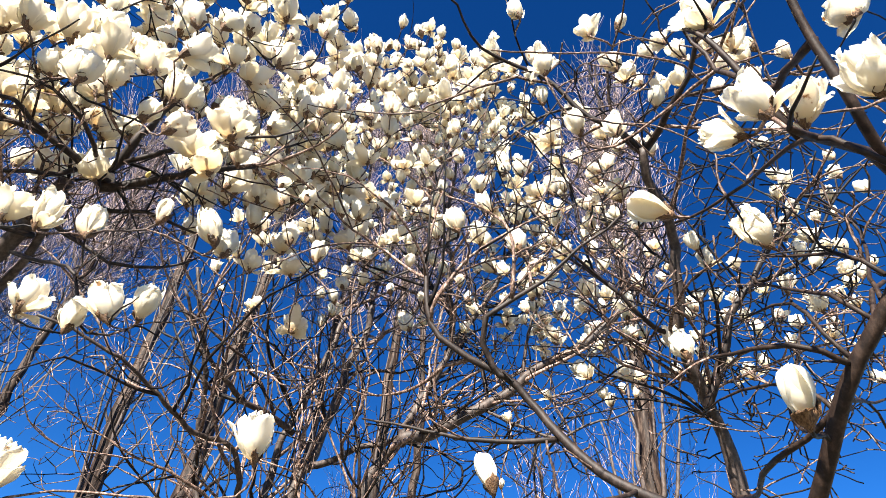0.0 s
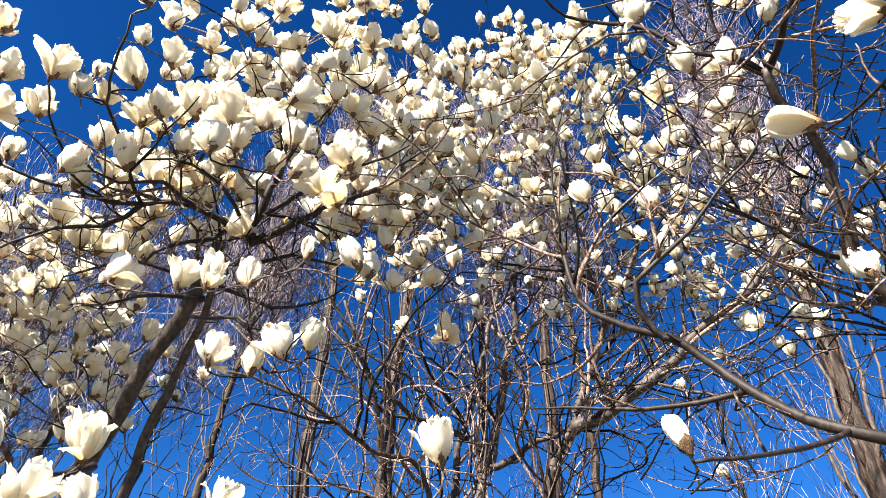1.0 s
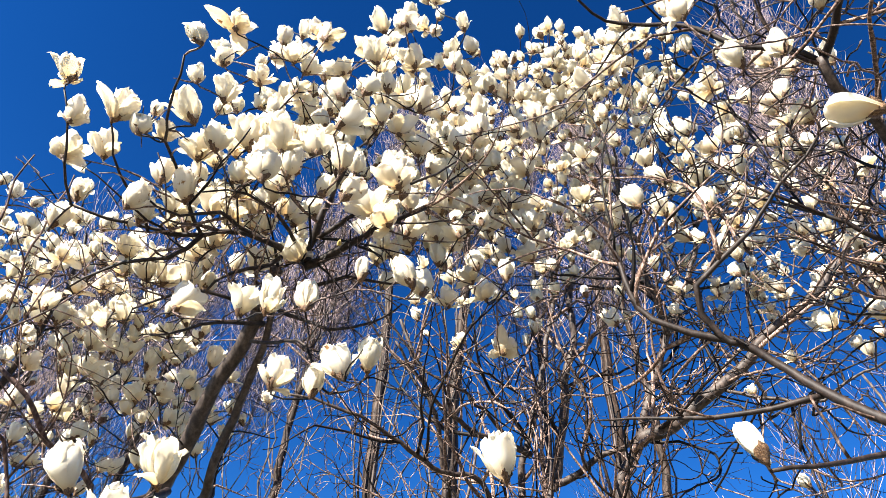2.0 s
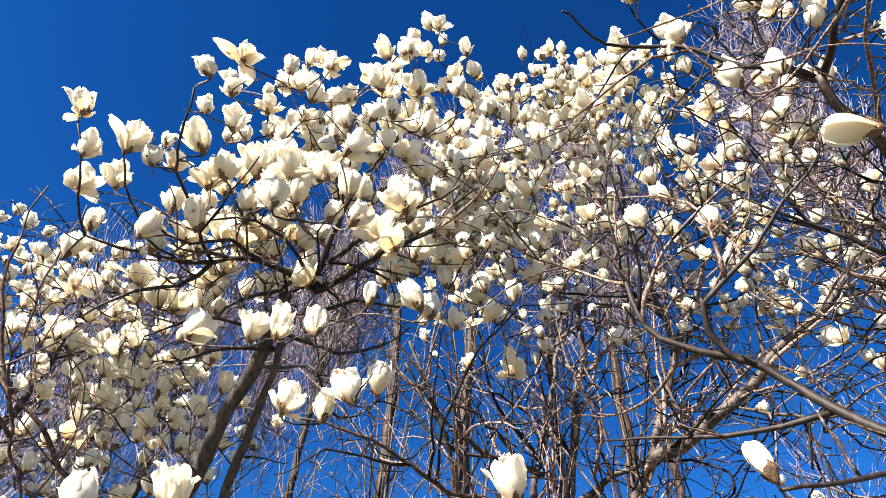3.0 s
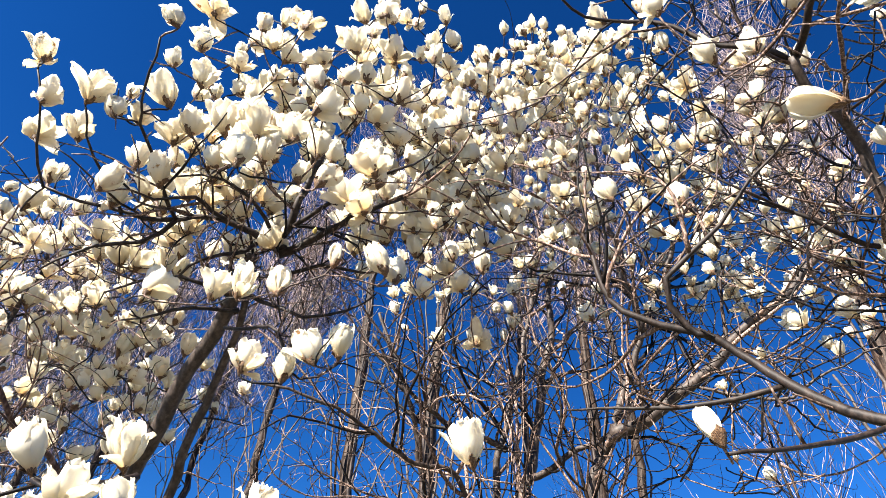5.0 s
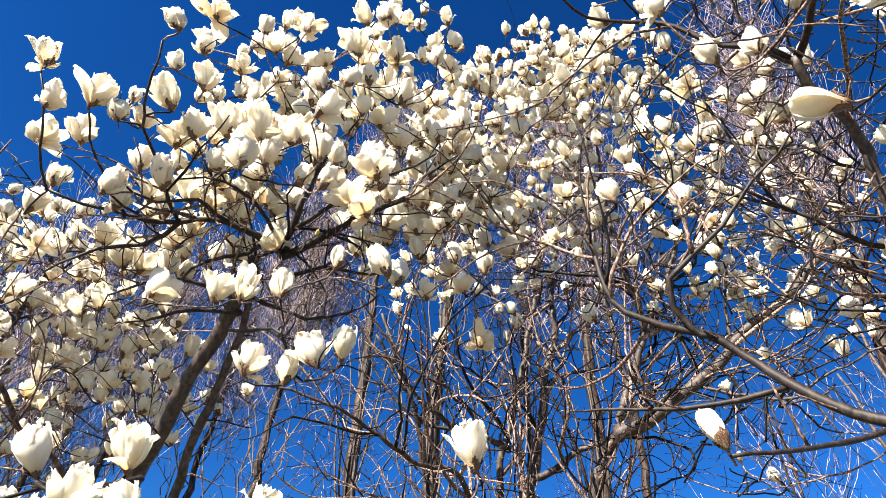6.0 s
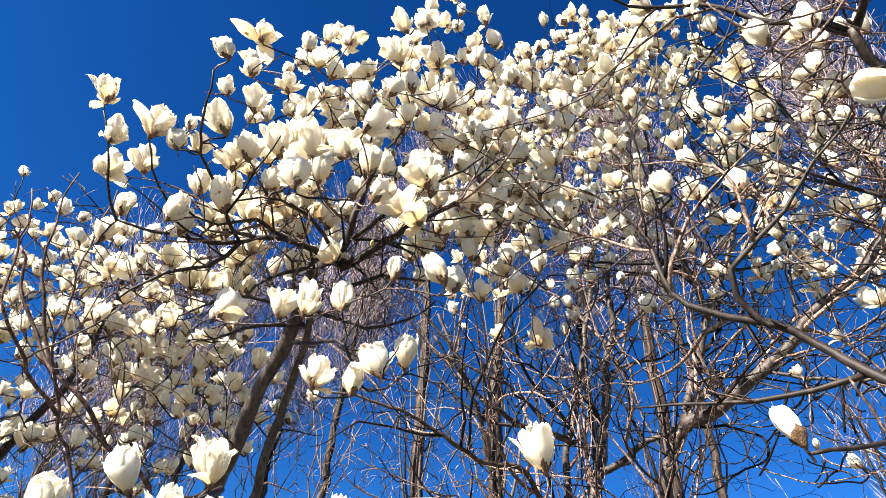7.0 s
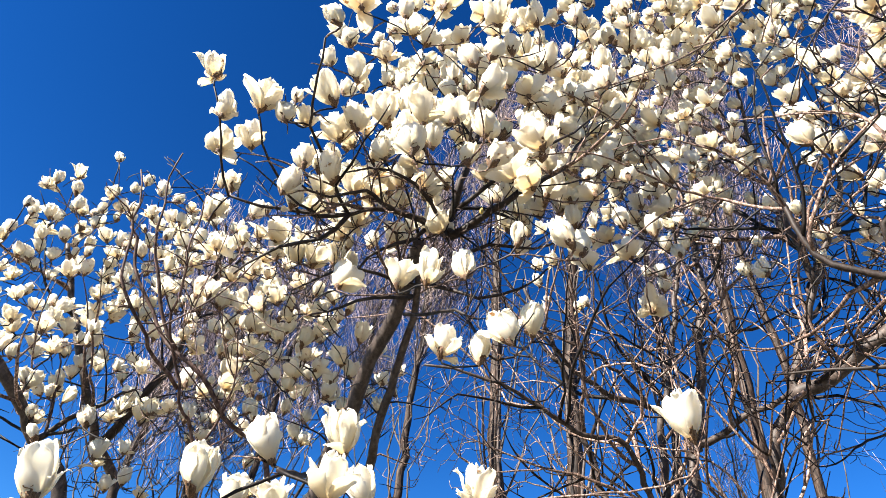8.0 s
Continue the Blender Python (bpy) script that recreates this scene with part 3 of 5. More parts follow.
twin.bloom(-0.67, 1.53, 3.93, 0.100, "tulip")
twin.bloom(-0.62, 1.50, 4.08, 0.105, "tulip")
twin.bloom(-0.75, 1.52, 3.66, 0.095, "cup")
twin.bloom(-0.78, 1.16, 3.31, 0.115, "tulip")
twin.bloom(-0.79, 1.25, 3.31, 0.100, "cup")
twin.bloom(-0.94, 1.17, 3.42, 0.100, "cup")
twin.bloom(-1.20, 1.28, 3.17, 0.100, "open")
twin.bloom(-0.87, 1.72, 3.45, 0.095, "cup")
twin.bloom(-1.26, 0.88, 3.75, 0.090, "open")
twin.bloom(-1.21, 0.96, 3.62, 0.085, "tulip")
twin.bloom(-0.18, 1.71, 4.38, 0.115)
twin.bloom(-0.04, 1.74, 4.48, 0.115)
twin.bloom(-0.18, 1.79, 4.79, 0.110)
twin.bloom(-0.41, 1.66, 4.15, 0.100)
twin.bloom(-0.58, 1.88, 3.96, 0.100)
twin.bloom(-0.59, 1.96, 3.90, 0.085)
twin.bloom(-0.60, 1.93, 3.79, 0.090)
twin.bloom(-0.62, 1.86, 3.83, 0.095)
twin.bloom(-0.62, 1.74, 3.80, 0.085)
twin.bloom(-0.63, 1.65, 3.86, 0.100)
twin.bloom(-0.60, 1.65, 3.87, 0.095)
twin.bloom(-0.67, 1.57, 3.53, 0.080)
twin.bloom(-0.67, 1.69, 3.56, 0.095)
twin.bloom(-0.42, 1.74, 4.10, 0.100)
twin.bloom(-0.50, 1.62, 4.04, 0.110)
twin.bloom(-0.62, 1.51, 3.95, 0.110)
twin.bloom(-1.03, 0.86, 2.07, 0.095, "open")
twin.bloom(-1.39, 0.52, 1.98, 0.095, "tulip")
twin.bloom(-1.44, 0.86, 2.14, 0.115, "cup")
twin.bloom(-1.02, 1.37, 2.24, 0.110, "open")
twin.bloom(-1.10, 1.03, 2.12, 0.085, "tulip")
twin.bloom(-1.63, 1.12, 2.20, 0.100, "tulip")
twin.bloom(-1.56, 1.19, 2.21, 0.100, "tulip")
twin.clump((-1.55, 1.14, 3.40), (0.22, 0.22, 0.22), 16, 0.103)
twin.clump((-1.35, 1.23, 3.48), (0.20, 0.20, 0.20), 15, 0.103)
twin.clump((-1.19, 1.25, 3.81), (0.22, 0.22, 0.22), 16, 0.103)
twin.clump((-1.02, 1.30, 4.10), (0.25, 0.25, 0.25), 20, 0.103)
twin.clump((-1.24, 1.07, 4.12), (0.22, 0.22, 0.22), 13, 0.103)
twin.clump((-0.90, 1.50, 4.02), (0.25, 0.25, 0.25), 16, 0.103)
twin.clump((-0.73, 1.64, 4.45), (0.30, 0.30, 0.30), 20, 0.103)
twin.clump((-1.08, 1.55, 3.67), (0.25, 0.25, 0.25), 15, 0.103)
twin.clump((-0.90, 1.72, 3.86), (0.25, 0.25, 0.25), 15, 0.103)
twin.clump((-1.77, 1.23, 3.29), (0.20, 0.20, 0.20), 8, 0.103)
twin.clump((-1.47, 1.08, 3.75), (0.20, 0.20, 0.20), 13, 0.103)
twin.clump((-0.71, 1.85, 4.20), (0.25, 0.25, 0.25), 13, 0.103)
twin.clump((-0.81, 1.44, 4.54), (0.30, 0.30, 0.30), 16, 0.103)
twin.clump((-1.66, 1.38, 3.44), (0.20, 0.20, 0.20), 8, 0.103)
twin.clump((-0.69, 1.99, 3.83), (0.20, 0.20, 0.20), 8, 0.103)
twin.clump((-0.87, 1.77, 3.68), (0.25, 0.25, 0.25), 10, 0.103)
twin.clump((-0.70, 1.78, 3.87), (0.22, 0.22, 0.22), 10, 0.103)
twin.clump((-0.64, 2.16, 3.97), (0.25, 0.25, 0.25), 7, 0.103)
twin.clump((-1.09, 1.75, 3.60), (0.22, 0.22, 0.22), 7, 0.103)
twin.bare((-1.40, 1.26, 3.29), (0.50, 0.40, 0.30), 144)
twin.bare((-1.70, 1.16, 3.26), (0.40, 0.35, 0.25), 79)
twin.bare((-1.34, 1.30, 3.20), (0.50, 0.30, 0.20), 79)
twin.bare((-0.92, 1.49, 3.89), (0.50, 0.40, 0.40), 94)
twin.bare((-1.69, 1.28, 2.83), (0.50, 0.40, 0.40), 36)
twin.bare((-1.50, 1.85, 2.80), (0.50, 0.50, 0.40), 29)
twin.bare((-1.12, 1.45, 3.05), (0.35, 0.30, 0.22), 70)
twin.bare((-0.95, 1.50, 2.75), (0.35, 0.35, 0.25), 36)
twin.boughs(46, 0.2, 0.5, 0.0090, 0.02, floor=2.95)
twin.leaf_bud(-1.03, 1.29, 3.15)
twin.leaf_bud(-0.80, 1.49, 3.40, 0.024)
twin.finish(0.12, near=170)

# ---- the magnolia with a long arching limb ----
arch = Magnolia("white-flowering magnolia with a long shaded arching limb", (1.30, 2.50), 2)
arch.limb("trunk", [(1.30, 2.50, 0.00), (1.12, 2.32, 1.40), (0.96, 2.17, 2.60), (0.84, 2.01, 2.89), (0.75, 1.87, 3.05), (0.71, 1.67, 3.30), (0.62, 1.48, 3.50), (0.59, 1.41, 3.56)], 0.050, 0.015)
arch.limb("limb", [(1.13, 2.33, 1.35), (0.98, 1.95, 2.08), (0.80, 1.74, 2.25), (0.66, 1.67, 2.31), (0.55, 1.63, 2.35), (0.45, 1.64, 2.40), (0.38, 1.67, 2.45), (0.28, 1.71, 2.57), (0.18, 1.72, 2.70), (0.11, 1.70, 2.77), (-0.09, 1.68, 2.88), (-0.15, 1.64, 3.03), (-0.18, 1.63, 3.20)], 0.026, 0.008, 0.008)
arch.limb("limb", [(0.58, 1.42, 3.56), (0.45, 1.35, 3.65), (0.23, 1.30, 3.83), (-0.01, 1.20, 3.89), (-0.12, 1.02, 3.87)], 0.012, 0.004)
arch.limb("limb", [(0.60, 1.41, 3.56), (0.64, 1.23, 3.55), (0.69, 1.09, 3.61), (0.72, 0.92, 3.68)], 0.013, 0.006)
arch.limb("limb", [(0.13, 1.69, 2.75), (0.09, 1.68, 2.79), (0.07, 1.61, 2.92), (0.28, 1.57, 3.09), (0.49, 1.48, 3.28)], 0.011, 0.004)
arch.limb("limb", [(0.28, 1.71, 2.57), (0.15, 1.74, 2.57), (0.01, 1.76, 2.58), (-0.33, 1.86, 2.68)], 0.009, 0.003, 0.008)
arch.limb("limb", [(0.83, 1.99, 2.87), (0.94, 1.83, 3.16), (1.13, 1.74, 3.45), (1.27, 1.61, 3.63)], 0.018, 0.006)
arch.limb("limb", [(0.75, 1.86, 3.06), (0.51, 1.74, 3.15), (0.26, 1.72, 3.38)], 0.010, 0.004)
arch.limb("limb", [(0.45, 1.64, 2.40), (0.35, 1.55, 2.33), (0.22, 1.43, 2.27), (0.14, 1.34, 2.22), (0.07, 1.29, 2.20)], 0.0075, 0.004, 0.006)
arch.bloom(0.05, 1.28, 2.255, 0.090, "bud", tilt=(-0.35, -0.1, 0.9))
arch.bloom(-0.06, 1.41, 3.14, 0.100, "cup")
arch.bloom(0.04, 1.78, 3.44, 0.085, "cup")
arch.bloom(0.15, 1.60, 3.25, 0.100, "cup")
arch.bloom(0.28, 1.63, 3.88, 0.110, "tulip")
arch.bloom(0.43, 2.17, 4.36, 0.120, "open")
arch.bloom(0.23, 2.18, 4.05, 0.110, "open")
arch.bloom(-0.39, 2.63, 4.64, 0.120, "open")
arch.bloom(-0.58, 2.16, 3.50, 0.085, "cup")
arch.bloom(-0.30, 2.43, 3.50, 0.095, "tulip")
arch.bloom(0.45, 1.26, 3.46, 0.105, "tulip")
arch.bloom(0.20, 1.15, 3.69, 0.105, "tulip")
arch.bloom(0.38, 1.14, 3.90, 0.090, "open")
arch.bloom(0.11, 1.05, 3.85, 0.085, "tulip")
arch.bloom(0.46, 1.18, 3.75, 0.100, "tulip")
arch.bloom(0.27, 1.55, 3.78, 0.090, "wide")
arch.bloom(0.60, 1.50, 2.76, 0.100, "cup")
arch.bloom(0.51, 1.14, 3.98, 0.080, "bud")
arch.bloom(0.64, 1.31, 3.74, 0.085, "cup")
arch.bloom(0.63, 1.14, 3.84, 0.085, "tulip")
arch.bloom(0.38, 1.45, 3.84, 0.090, "tulip")
arch.bloom(0.76, 0.98, 3.52, 0.090, "open")
arch.bloom(-0.52, 2.73, 4.98, 0.115, "cup")
arch.bloom(0.04, 1.89, 3.77, 0.100, "cup")
arch.bloom(0.35, 1.92, 3.72, 0.085, "cup")
arch.bloom(0.35, 1.40, 3.73, 0.100, "tulip")
arch.bloom(0.23, 1.34, 3.78, 0.085, "bud")
arch.bloom(0.53, 1.60, 3.55, 0.100, "open")
arch.bloom(0.04, 1.26, 3.94, 0.100, "tulip")
arch.bloom(0.76, 2.08, 4.02, 0.085, "cup")
arch.bloom(0.56, 2.41, 3.77, 0.100, "open")
arch.bloom(0.80, 2.55, 3.83, 0.080, "cup")
arch.bloom(0.01, 1.71, 3.39, 0.090, "tulip")
arch.bloom(0.30, 2.82, 3.96, 0.090, "cup")
arch.bloom(0.39, 2.75, 3.36, 0.060, "open")
arch.bloom(0.20, 2.83, 3.27, 0.055, "open")
arch.bloom(0.27, 2.74, 2.80, 0.070, "cup")
arch.bloom(0.17, 2.80, 2.92, 0.050, "bud")
arch.bloom(0.45, 2.75, 3.70, 0.095, "tulip")
arch.bloom(0.87, 2.65, 3.70, 0.080, "cup")
arch.bloom(0.80, 2.79, 3.54, 0.120, "tulip")
arch.bloom(0.61, 2.91, 3.62, 0.130, "open")
arch.bloom(0.29, 2.09, 4.11, 0.110)
arch.bloom(0.41, 2.16, 3.76, 0.100)
arch.bloom(0.28, 2.22, 3.73, 0.090)
arch.bloom(0.36, 2.23, 3.70, 0.100)
arch.bloom(0.54, 2.22, 3.96, 0.090)
arch.bloom(0.60, 2.02, 3.85, 0.085)
arch.bloom(0.78, 2.15, 3.96, 0.080)
arch.bloom(0.70, 2.24, 3.90, 0.080)
arch.bloom(0.37, 1.94, 3.83, 0.080)
arch.bloom(0.35, 2.12, 3.81, 0.090)
arch.bloom(0.15, 2.39, 3.85, 0.090)
arch.bloom(0.62, 2.40, 4.04, 0.080)
arch.bloom(0.15, 2.13, 4.09, 0.080)
arch.clump((0.56, 1.90, 3.97), (0.30, 0.30, 0.30), 11, 0.097)
arch.clump((0.38, 2.07, 4.13), (0.30, 0.30, 0.30), 11, 0.097)
arch.clump((0.16, 2.17, 4.06), (0.30, 0.30, 0.30), 10, 0.097)
arch.clump((0.69, 1.28, 3.86), (0.25, 0.25, 0.25), 8, 0.092)
arch.clump((1.04, 1.19, 4.02), (0.30, 0.30, 0.30), 7, 0.097)
arch.clump((1.73, 2.02, 4.15), (0.40, 0.40, 0.40), 14, 0.097)
arch.clump((1.95, 2.73, 4.26), (0.50, 0.50, 0.50), 20, 0.097)
arch.clump((2.16, 2.80, 4.01), (0.40, 0.40, 0.40), 14, 0.097)
arch.clump((1.44, 2.05, 4.31), (0.40, 0.40, 0.40), 8, 0.097)
arch.bare((0.36, 1.89, 3.33), (0.60, 0.50, 0.50), 172)
arch.bare((1.06, 1.72, 3.37), (0.50, 0.50, 0.50), 172)
arch.bare((-0.41, 2.19, 3.09), (0.60, 0.50, 0.40), 112)
arch.bare((0.45, 1.60, 3.85), (0.60, 0.50, 0.40), 80)
arch.clump((1.05, 2.30, 3.55), (0.45, 0.40, 0.40), 12, 0.085)
arch.clump((1.35, 2.20, 3.25), (0.40, 0.40, 0.35), 9, 0.085)
arch.bare((1.15, 1.90, 3.20), (0.60, 0.60, 0.60), 170)
arch.bare((0.75, 1.60, 3.50), (0.50, 0.50, 0.40), 90)
arch.bare((0.61, 1.27, 3.77), (0.50, 0.40, 0.40), 52)
arch.bare((0.15, 2.05, 2.80), (0.60, 0.50, 0.40), 52)
arch.bare((1.41, 2.27, 3.13), (0.60, 0.50, 0.60), 104)
arch.bare((0.98, 2.11, 3.13), (0.50, 0.50, 0.40), 104)
arch.bare((0.45, 1.45, 3.55), (0.45, 0.40, 0.40), 40)
arch.clump((0.55, 1.90, 3.30), (0.50, 0.40, 0.40), 9, 0.080)
arch.clump((0.95, 1.75, 3.30), (0.45, 0.40, 0.40), 8, 0.080)
arch.boughs(58, 0.35, 1.1, 0.0080, 0.03, floor=2.75)
arch.finish(0.10, near=80, tip=0.0042)

# ---- the near magnolia beside the viewer ----
near = Magnolia("magnolia with shaded stems and large open white blossoms", (0.62, 1.75), 3)
near.bark = SHADED_BARK
near.limb("trunk", [(0.57, 1.85, 0.00), (0.58, 1.68, 1.10), (0.59, 1.36, 1.98), (0.62, 1.15, 2.17), (0.65, 0.99, 2.31), (0.70, 0.87, 2.40), (0.73, 0.78, 2.47)], 0.021, 0.014, 0.004)
near.limb("limb", [(0.73, 0.78, 2.47), (0.70, 0.71, 2.52), (0.65, 0.67, 2.55), (0.60, 0.61, 2.62), (0.57, 0.57, 2.73), (0.54, 0.53, 2.82), (0.51, 0.49, 2.91)], 0.011, 0.007, 0.006)
near.limb("limb", [(0.70, 0.71, 2.52), (0.61, 0.65, 2.52), (0.50, 0.59, 2.47), (0.43, 0.55, 2.43)], 0.009, 0.005, 0.006)
near.limb("limb", [(0.70, 0.72, 2.52), (0.59, 0.54, 2.47), (0.50, 0.44, 2.39)], 0.010, 0.006)
near.limb("limb", [(0.65, 1.00, 2.30), (0.61, 1.17, 2.27), (0.67, 1.46, 2.34), (0.75, 1.74, 2.44), (0.86, 2.02, 2.60)], 0.006, 0.007, 0.008)
near.limb("limb", [(0.66, 0.96, 2.34), (0.59, 0.93, 2.34), (0.52, 1.01, 2.39), (0.48, 1.16, 2.47)], 0.006, 0.003)
near.limb("limb", [(0.66, 0.95, 2.34), (0.65, 1.00, 2.48), (0.63, 1.08, 2.57), (0.60, 1.21, 2.61)], 0.005, 0.002, 0.012)
near.limb("limb", [(0.70, 0.84, 2.44), (0.69, 0.90, 2.56), (0.66, 1.01, 2.63), (0.64, 1.08, 2.73)], 0.005, 0.002, 0.012)
near.limb("limb", [(0.69, 0.90, 2.39), (0.68, 0.96, 2.50), (0.65, 1.06, 2.59), (0.64, 1.19, 2.77)], 0.005, 0.002, 0.012)
near.limb("limb", [(0.65, 1.03, 2.28), (0.63, 1.09, 2.37), (0.58, 1.21, 2.43), (0.54, 1.34, 2.45)], 0.005, 0.002, 0.012)
near.limb("limb", [(0.70, 0.88, 2.40), (0.83, 1.00, 2.67), (0.88, 1.08, 2.86), (0.91, 1.19, 3.05)], 0.005, 0.002, 0.012)
near.limb("limb", [(0.64, 1.07, 2.25), (0.72, 1.27, 2.42), (0.80, 1.36, 2.63), (0.90, 1.42, 2.83)], 0.005, 0.002, 0.012)
near.limb("limb", [(0.65, 0.99, 2.31), (0.78, 1.13, 2.37), (0.86, 1.18, 2.42)], 0.005, 0.002, 0.012)
near.limb("limb", [(0.57, 0.57, 2.73), (0.60, 0.80, 2.95), (0.55, 0.86, 3.30), (0.51, 0.83, 3.33)], 0.009, 0.005)
near.limb("limb", [(0.65, 0.99, 2.31), (0.89, 1.19, 2.58), (1.07, 1.28, 2.84)], 0.012, 0.006)
near.limb("limb", [(0.70, 0.72, 2.52), (0.58, 0.57, 2.36), (0.50, 0.57, 2.44), (0.50, 0.65, 2.53), (0.50, 0.80, 2.62), (0.47, 0.90, 2.66), (0.43, 0.97, 2.69)], 0.006, 0.003, 0.006)
near.limb("limb", [(0.50, 0.62, 2.50), (0.45, 0.59, 2.59), (0.42, 0.58, 2.67), (0.39, 0.58, 2.74), (0.37, 0.59, 2.80)], 0.007, 0.004, 0.006)
near.bloom(0.42, 0.57, 2.53, 0.084, "tulip", tilt=(-0.3, -0.1, 0.9))
near.bloom(0.39, 0.63, 2.53, 0.072, "tulip", tilt=(-0.8, 0.1, 0.35))
near.bloom(0.50, 0.58, 2.54, 0.078, "tulip", tilt=(0.05, -0.5, 0.8))
near.bloom(0.50, 0.47, 2.44, 0.084, "tulip", tilt=(-0.6, -0.4, 0.6))
near.bloom(0.60, 0.98, 2.69, 0.105, "cup", tilt=(-0.55, -0.2, 0.8))
near.bloom(0.52, 0.91, 2.24, 0.108, "bud", tilt=(-0.3, -0.55, 0.6))
near.bloom(0.37, 0.94, 2.70, 0.105, "plump", tilt=(-0.9, -0.05, 0.35))
near.bloom(0.39, 0.57, 2.81, 0.085, "open")
near.bloom(0.74, 0.63, 2.97, 0.090, "tulip")
near.bloom(0.19, 1.05, 3.48, 0.090, "tulip")
near.bloom(0.29, 1.14, 3.30, 0.090, "cup")
near.bare((0.70, 0.85, 2.74), (0.25, 0.25, 0.25), 43)
near.bare((0.81, 1.23, 2.60), (0.30, 0.30, 0.30), 43)
near.bare((0.89, 1.43, 2.43), (0.30, 0.30, 0.30), 32)
near.finish(0.10, near=20)

# ---- the magnolias behind ----
fork = Magnolia("forked magnolia with pale bark and small white blossoms", (-0.75, 3.62), 4)
fork.twig_bark, fork.limb_bark = SUNLIT_TWIG, BARK
fork.limb("trunk", [(-0.75, 3.62, 0.00), (-0.68, 3.55, 1.60), (-0.56, 3.45, 3.05), (-0.38, 3.37, 3.38), (-0.28, 3.37, 3.70), (-0.11, 3.31, 3.99), (0.09, 3.25, 4.38), (0.25, 3.17, 4.76)], 0.052, 0.014)
fork.limb("limb", [(-0.38, 3.37, 3.38), (-0.08, 3.37, 3.52), (0.31, 3.32, 3.78), (0.80, 3.23, 4.14), (1.07, 3.16, 4.44)], 0.038, 0.018)
fork.limb("limb", [(0.09, 3.37, 3.63), (0.47, 3.28, 3.43), (0.74, 3.20, 3.49), (0.99, 3.10, 3.53)], 0.011, 0.005)
fork.limb("limb", [(-0.11, 3.31, 3.99), (-0.15, 3.14, 4.35), (-0.19, 2.96, 4.82), (-0.17, 2.82, 5.32)], 0.022, 0.008)
fork.bloom(-0.43, 1.99, 5.57, 0.116)
fork.bloom(-0.28, 2.00, 5.57, 0.092)
fork.bloom(-0.30, 2.07, 5.54, 0.092)
fork.bloom(-0.18, 2.07, 5.55, 0.092)
fork.bloom(-0.17, 2.12, 5.52, 0.110)
fork.bloom(-0.49, 2.06, 5.52, 0.110)
fork.bloom(-0.44, 2.07, 5.53, 0.092)
fork.bloom(-0.37, 2.14, 5.50, 0.116)
fork.bloom(-0.42, 2.16, 5.48, 0.092)
fork.bloom(-0.33, 2.21, 5.47, 0.116)
fork.bloom(-0.65, 2.16, 5.45, 0.092)
fork.bloom(-0.58, 2.16, 5.46, 0.092)
fork.bloom(-0.50, 2.22, 5.44, 0.092)
fork.bloom(-0.47, 2.26, 5.42, 0.098)
fork.bloom(-0.39, 2.27, 5.42, 0.092)
fork.bloom(-0.14, 2.25, 5.46, 0.092)
fork.bloom(0.01, 2.17, 5.50, 0.116)
fork.bloom(0.11, 2.19, 5.49, 0.098)
fork.bloom(-0.03, 2.24, 5.47, 0.104)
fork.bloom(0.05, 2.24, 5.46, 0.098)
fork.bloom(0.16, 2.24, 5.46, 0.092)
fork.bloom(0.07, 2.32, 5.42, 0.092)
fork.bloom(0.13, 2.40, 5.37, 0.110)
fork.bloom(-0.14, 2.38, 5.38, 0.092)
fork.bloom(-0.03, 2.40, 5.37, 0.092)
fork.bloom(-0.13, 2.43, 5.35, 0.092)
fork.bloom(-0.27, 2.39, 5.36, 0.110)
fork.bloom(-0.40, 2.36, 5.37, 0.110)
fork.bloom(-0.48, 2.36, 5.36, 0.110)
fork.bloom(-0.45, 2.47, 5.30, 0.092)
fork.bloom(-0.03, 2.53, 5.28, 0.092)
fork.bloom(0.04, 2.55, 5.27, 0.092)
fork.bloom(0.01, 2.59, 5.24, 0.110)
fork.bloom(0.11, 2.58, 5.25, 0.092)
fork.bloom(0.20, 2.42, 5.35, 0.110)
fork.bloom(-0.11, 2.57, 5.25, 0.092)
fork.bloom(-0.22, 2.55, 5.27, 0.092)
fork.bloom(-0.39, 2.47, 5.30, 0.092)
fork.bloom(-0.31, 2.45, 5.33, 0.110)
fork.bloom(-0.61, 2.61, 5.17, 0.092)
fork.bloom(-0.76, 2.57, 5.18, 0.092)
fork.bloom(-0.80, 2.51, 5.21, 0.092)
fork.bloom(-0.40, 2.68, 5.16, 0.092)
fork.bloom(-0.25, 2.71, 5.15, 0.092)
fork.bloom(-0.47, 2.72, 5.12, 0.110)
fork.bloom(-0.35, 2.66, 5.18, 0.092)
fork.bloom(-0.20, 2.79, 5.09, 0.110)
fork.bloom(-0.09, 2.77, 5.12, 0.092)
fork.bloom(-0.86, 2.62, 5.12, 0.098)
fork.bloom(0.00, 2.70, 5.17, 0.092)
fork.bloom(0.05, 2.74, 5.14, 0.092)
fork.bloom(0.09, 2.79, 5.10, 0.092)
fork.bloom(-0.15, 3.11, 4.82, 0.092)
fork.bloom(-0.40, 3.18, 4.73, 0.092)
fork.bloom(0.12, 3.19, 4.75, 0.092)
fork.bloom(0.02, 3.28, 4.66, 0.092)
fork.clump((-0.38, 2.31, 5.66), (0.40, 0.40, 0.40), 25, 0.108)
fork.clump((-0.02, 2.40, 5.63), (0.40, 0.40, 0.40), 25, 0.108)
fork.clump((-0.12, 2.52, 5.31), (0.40, 0.40, 0.40), 22, 0.108)
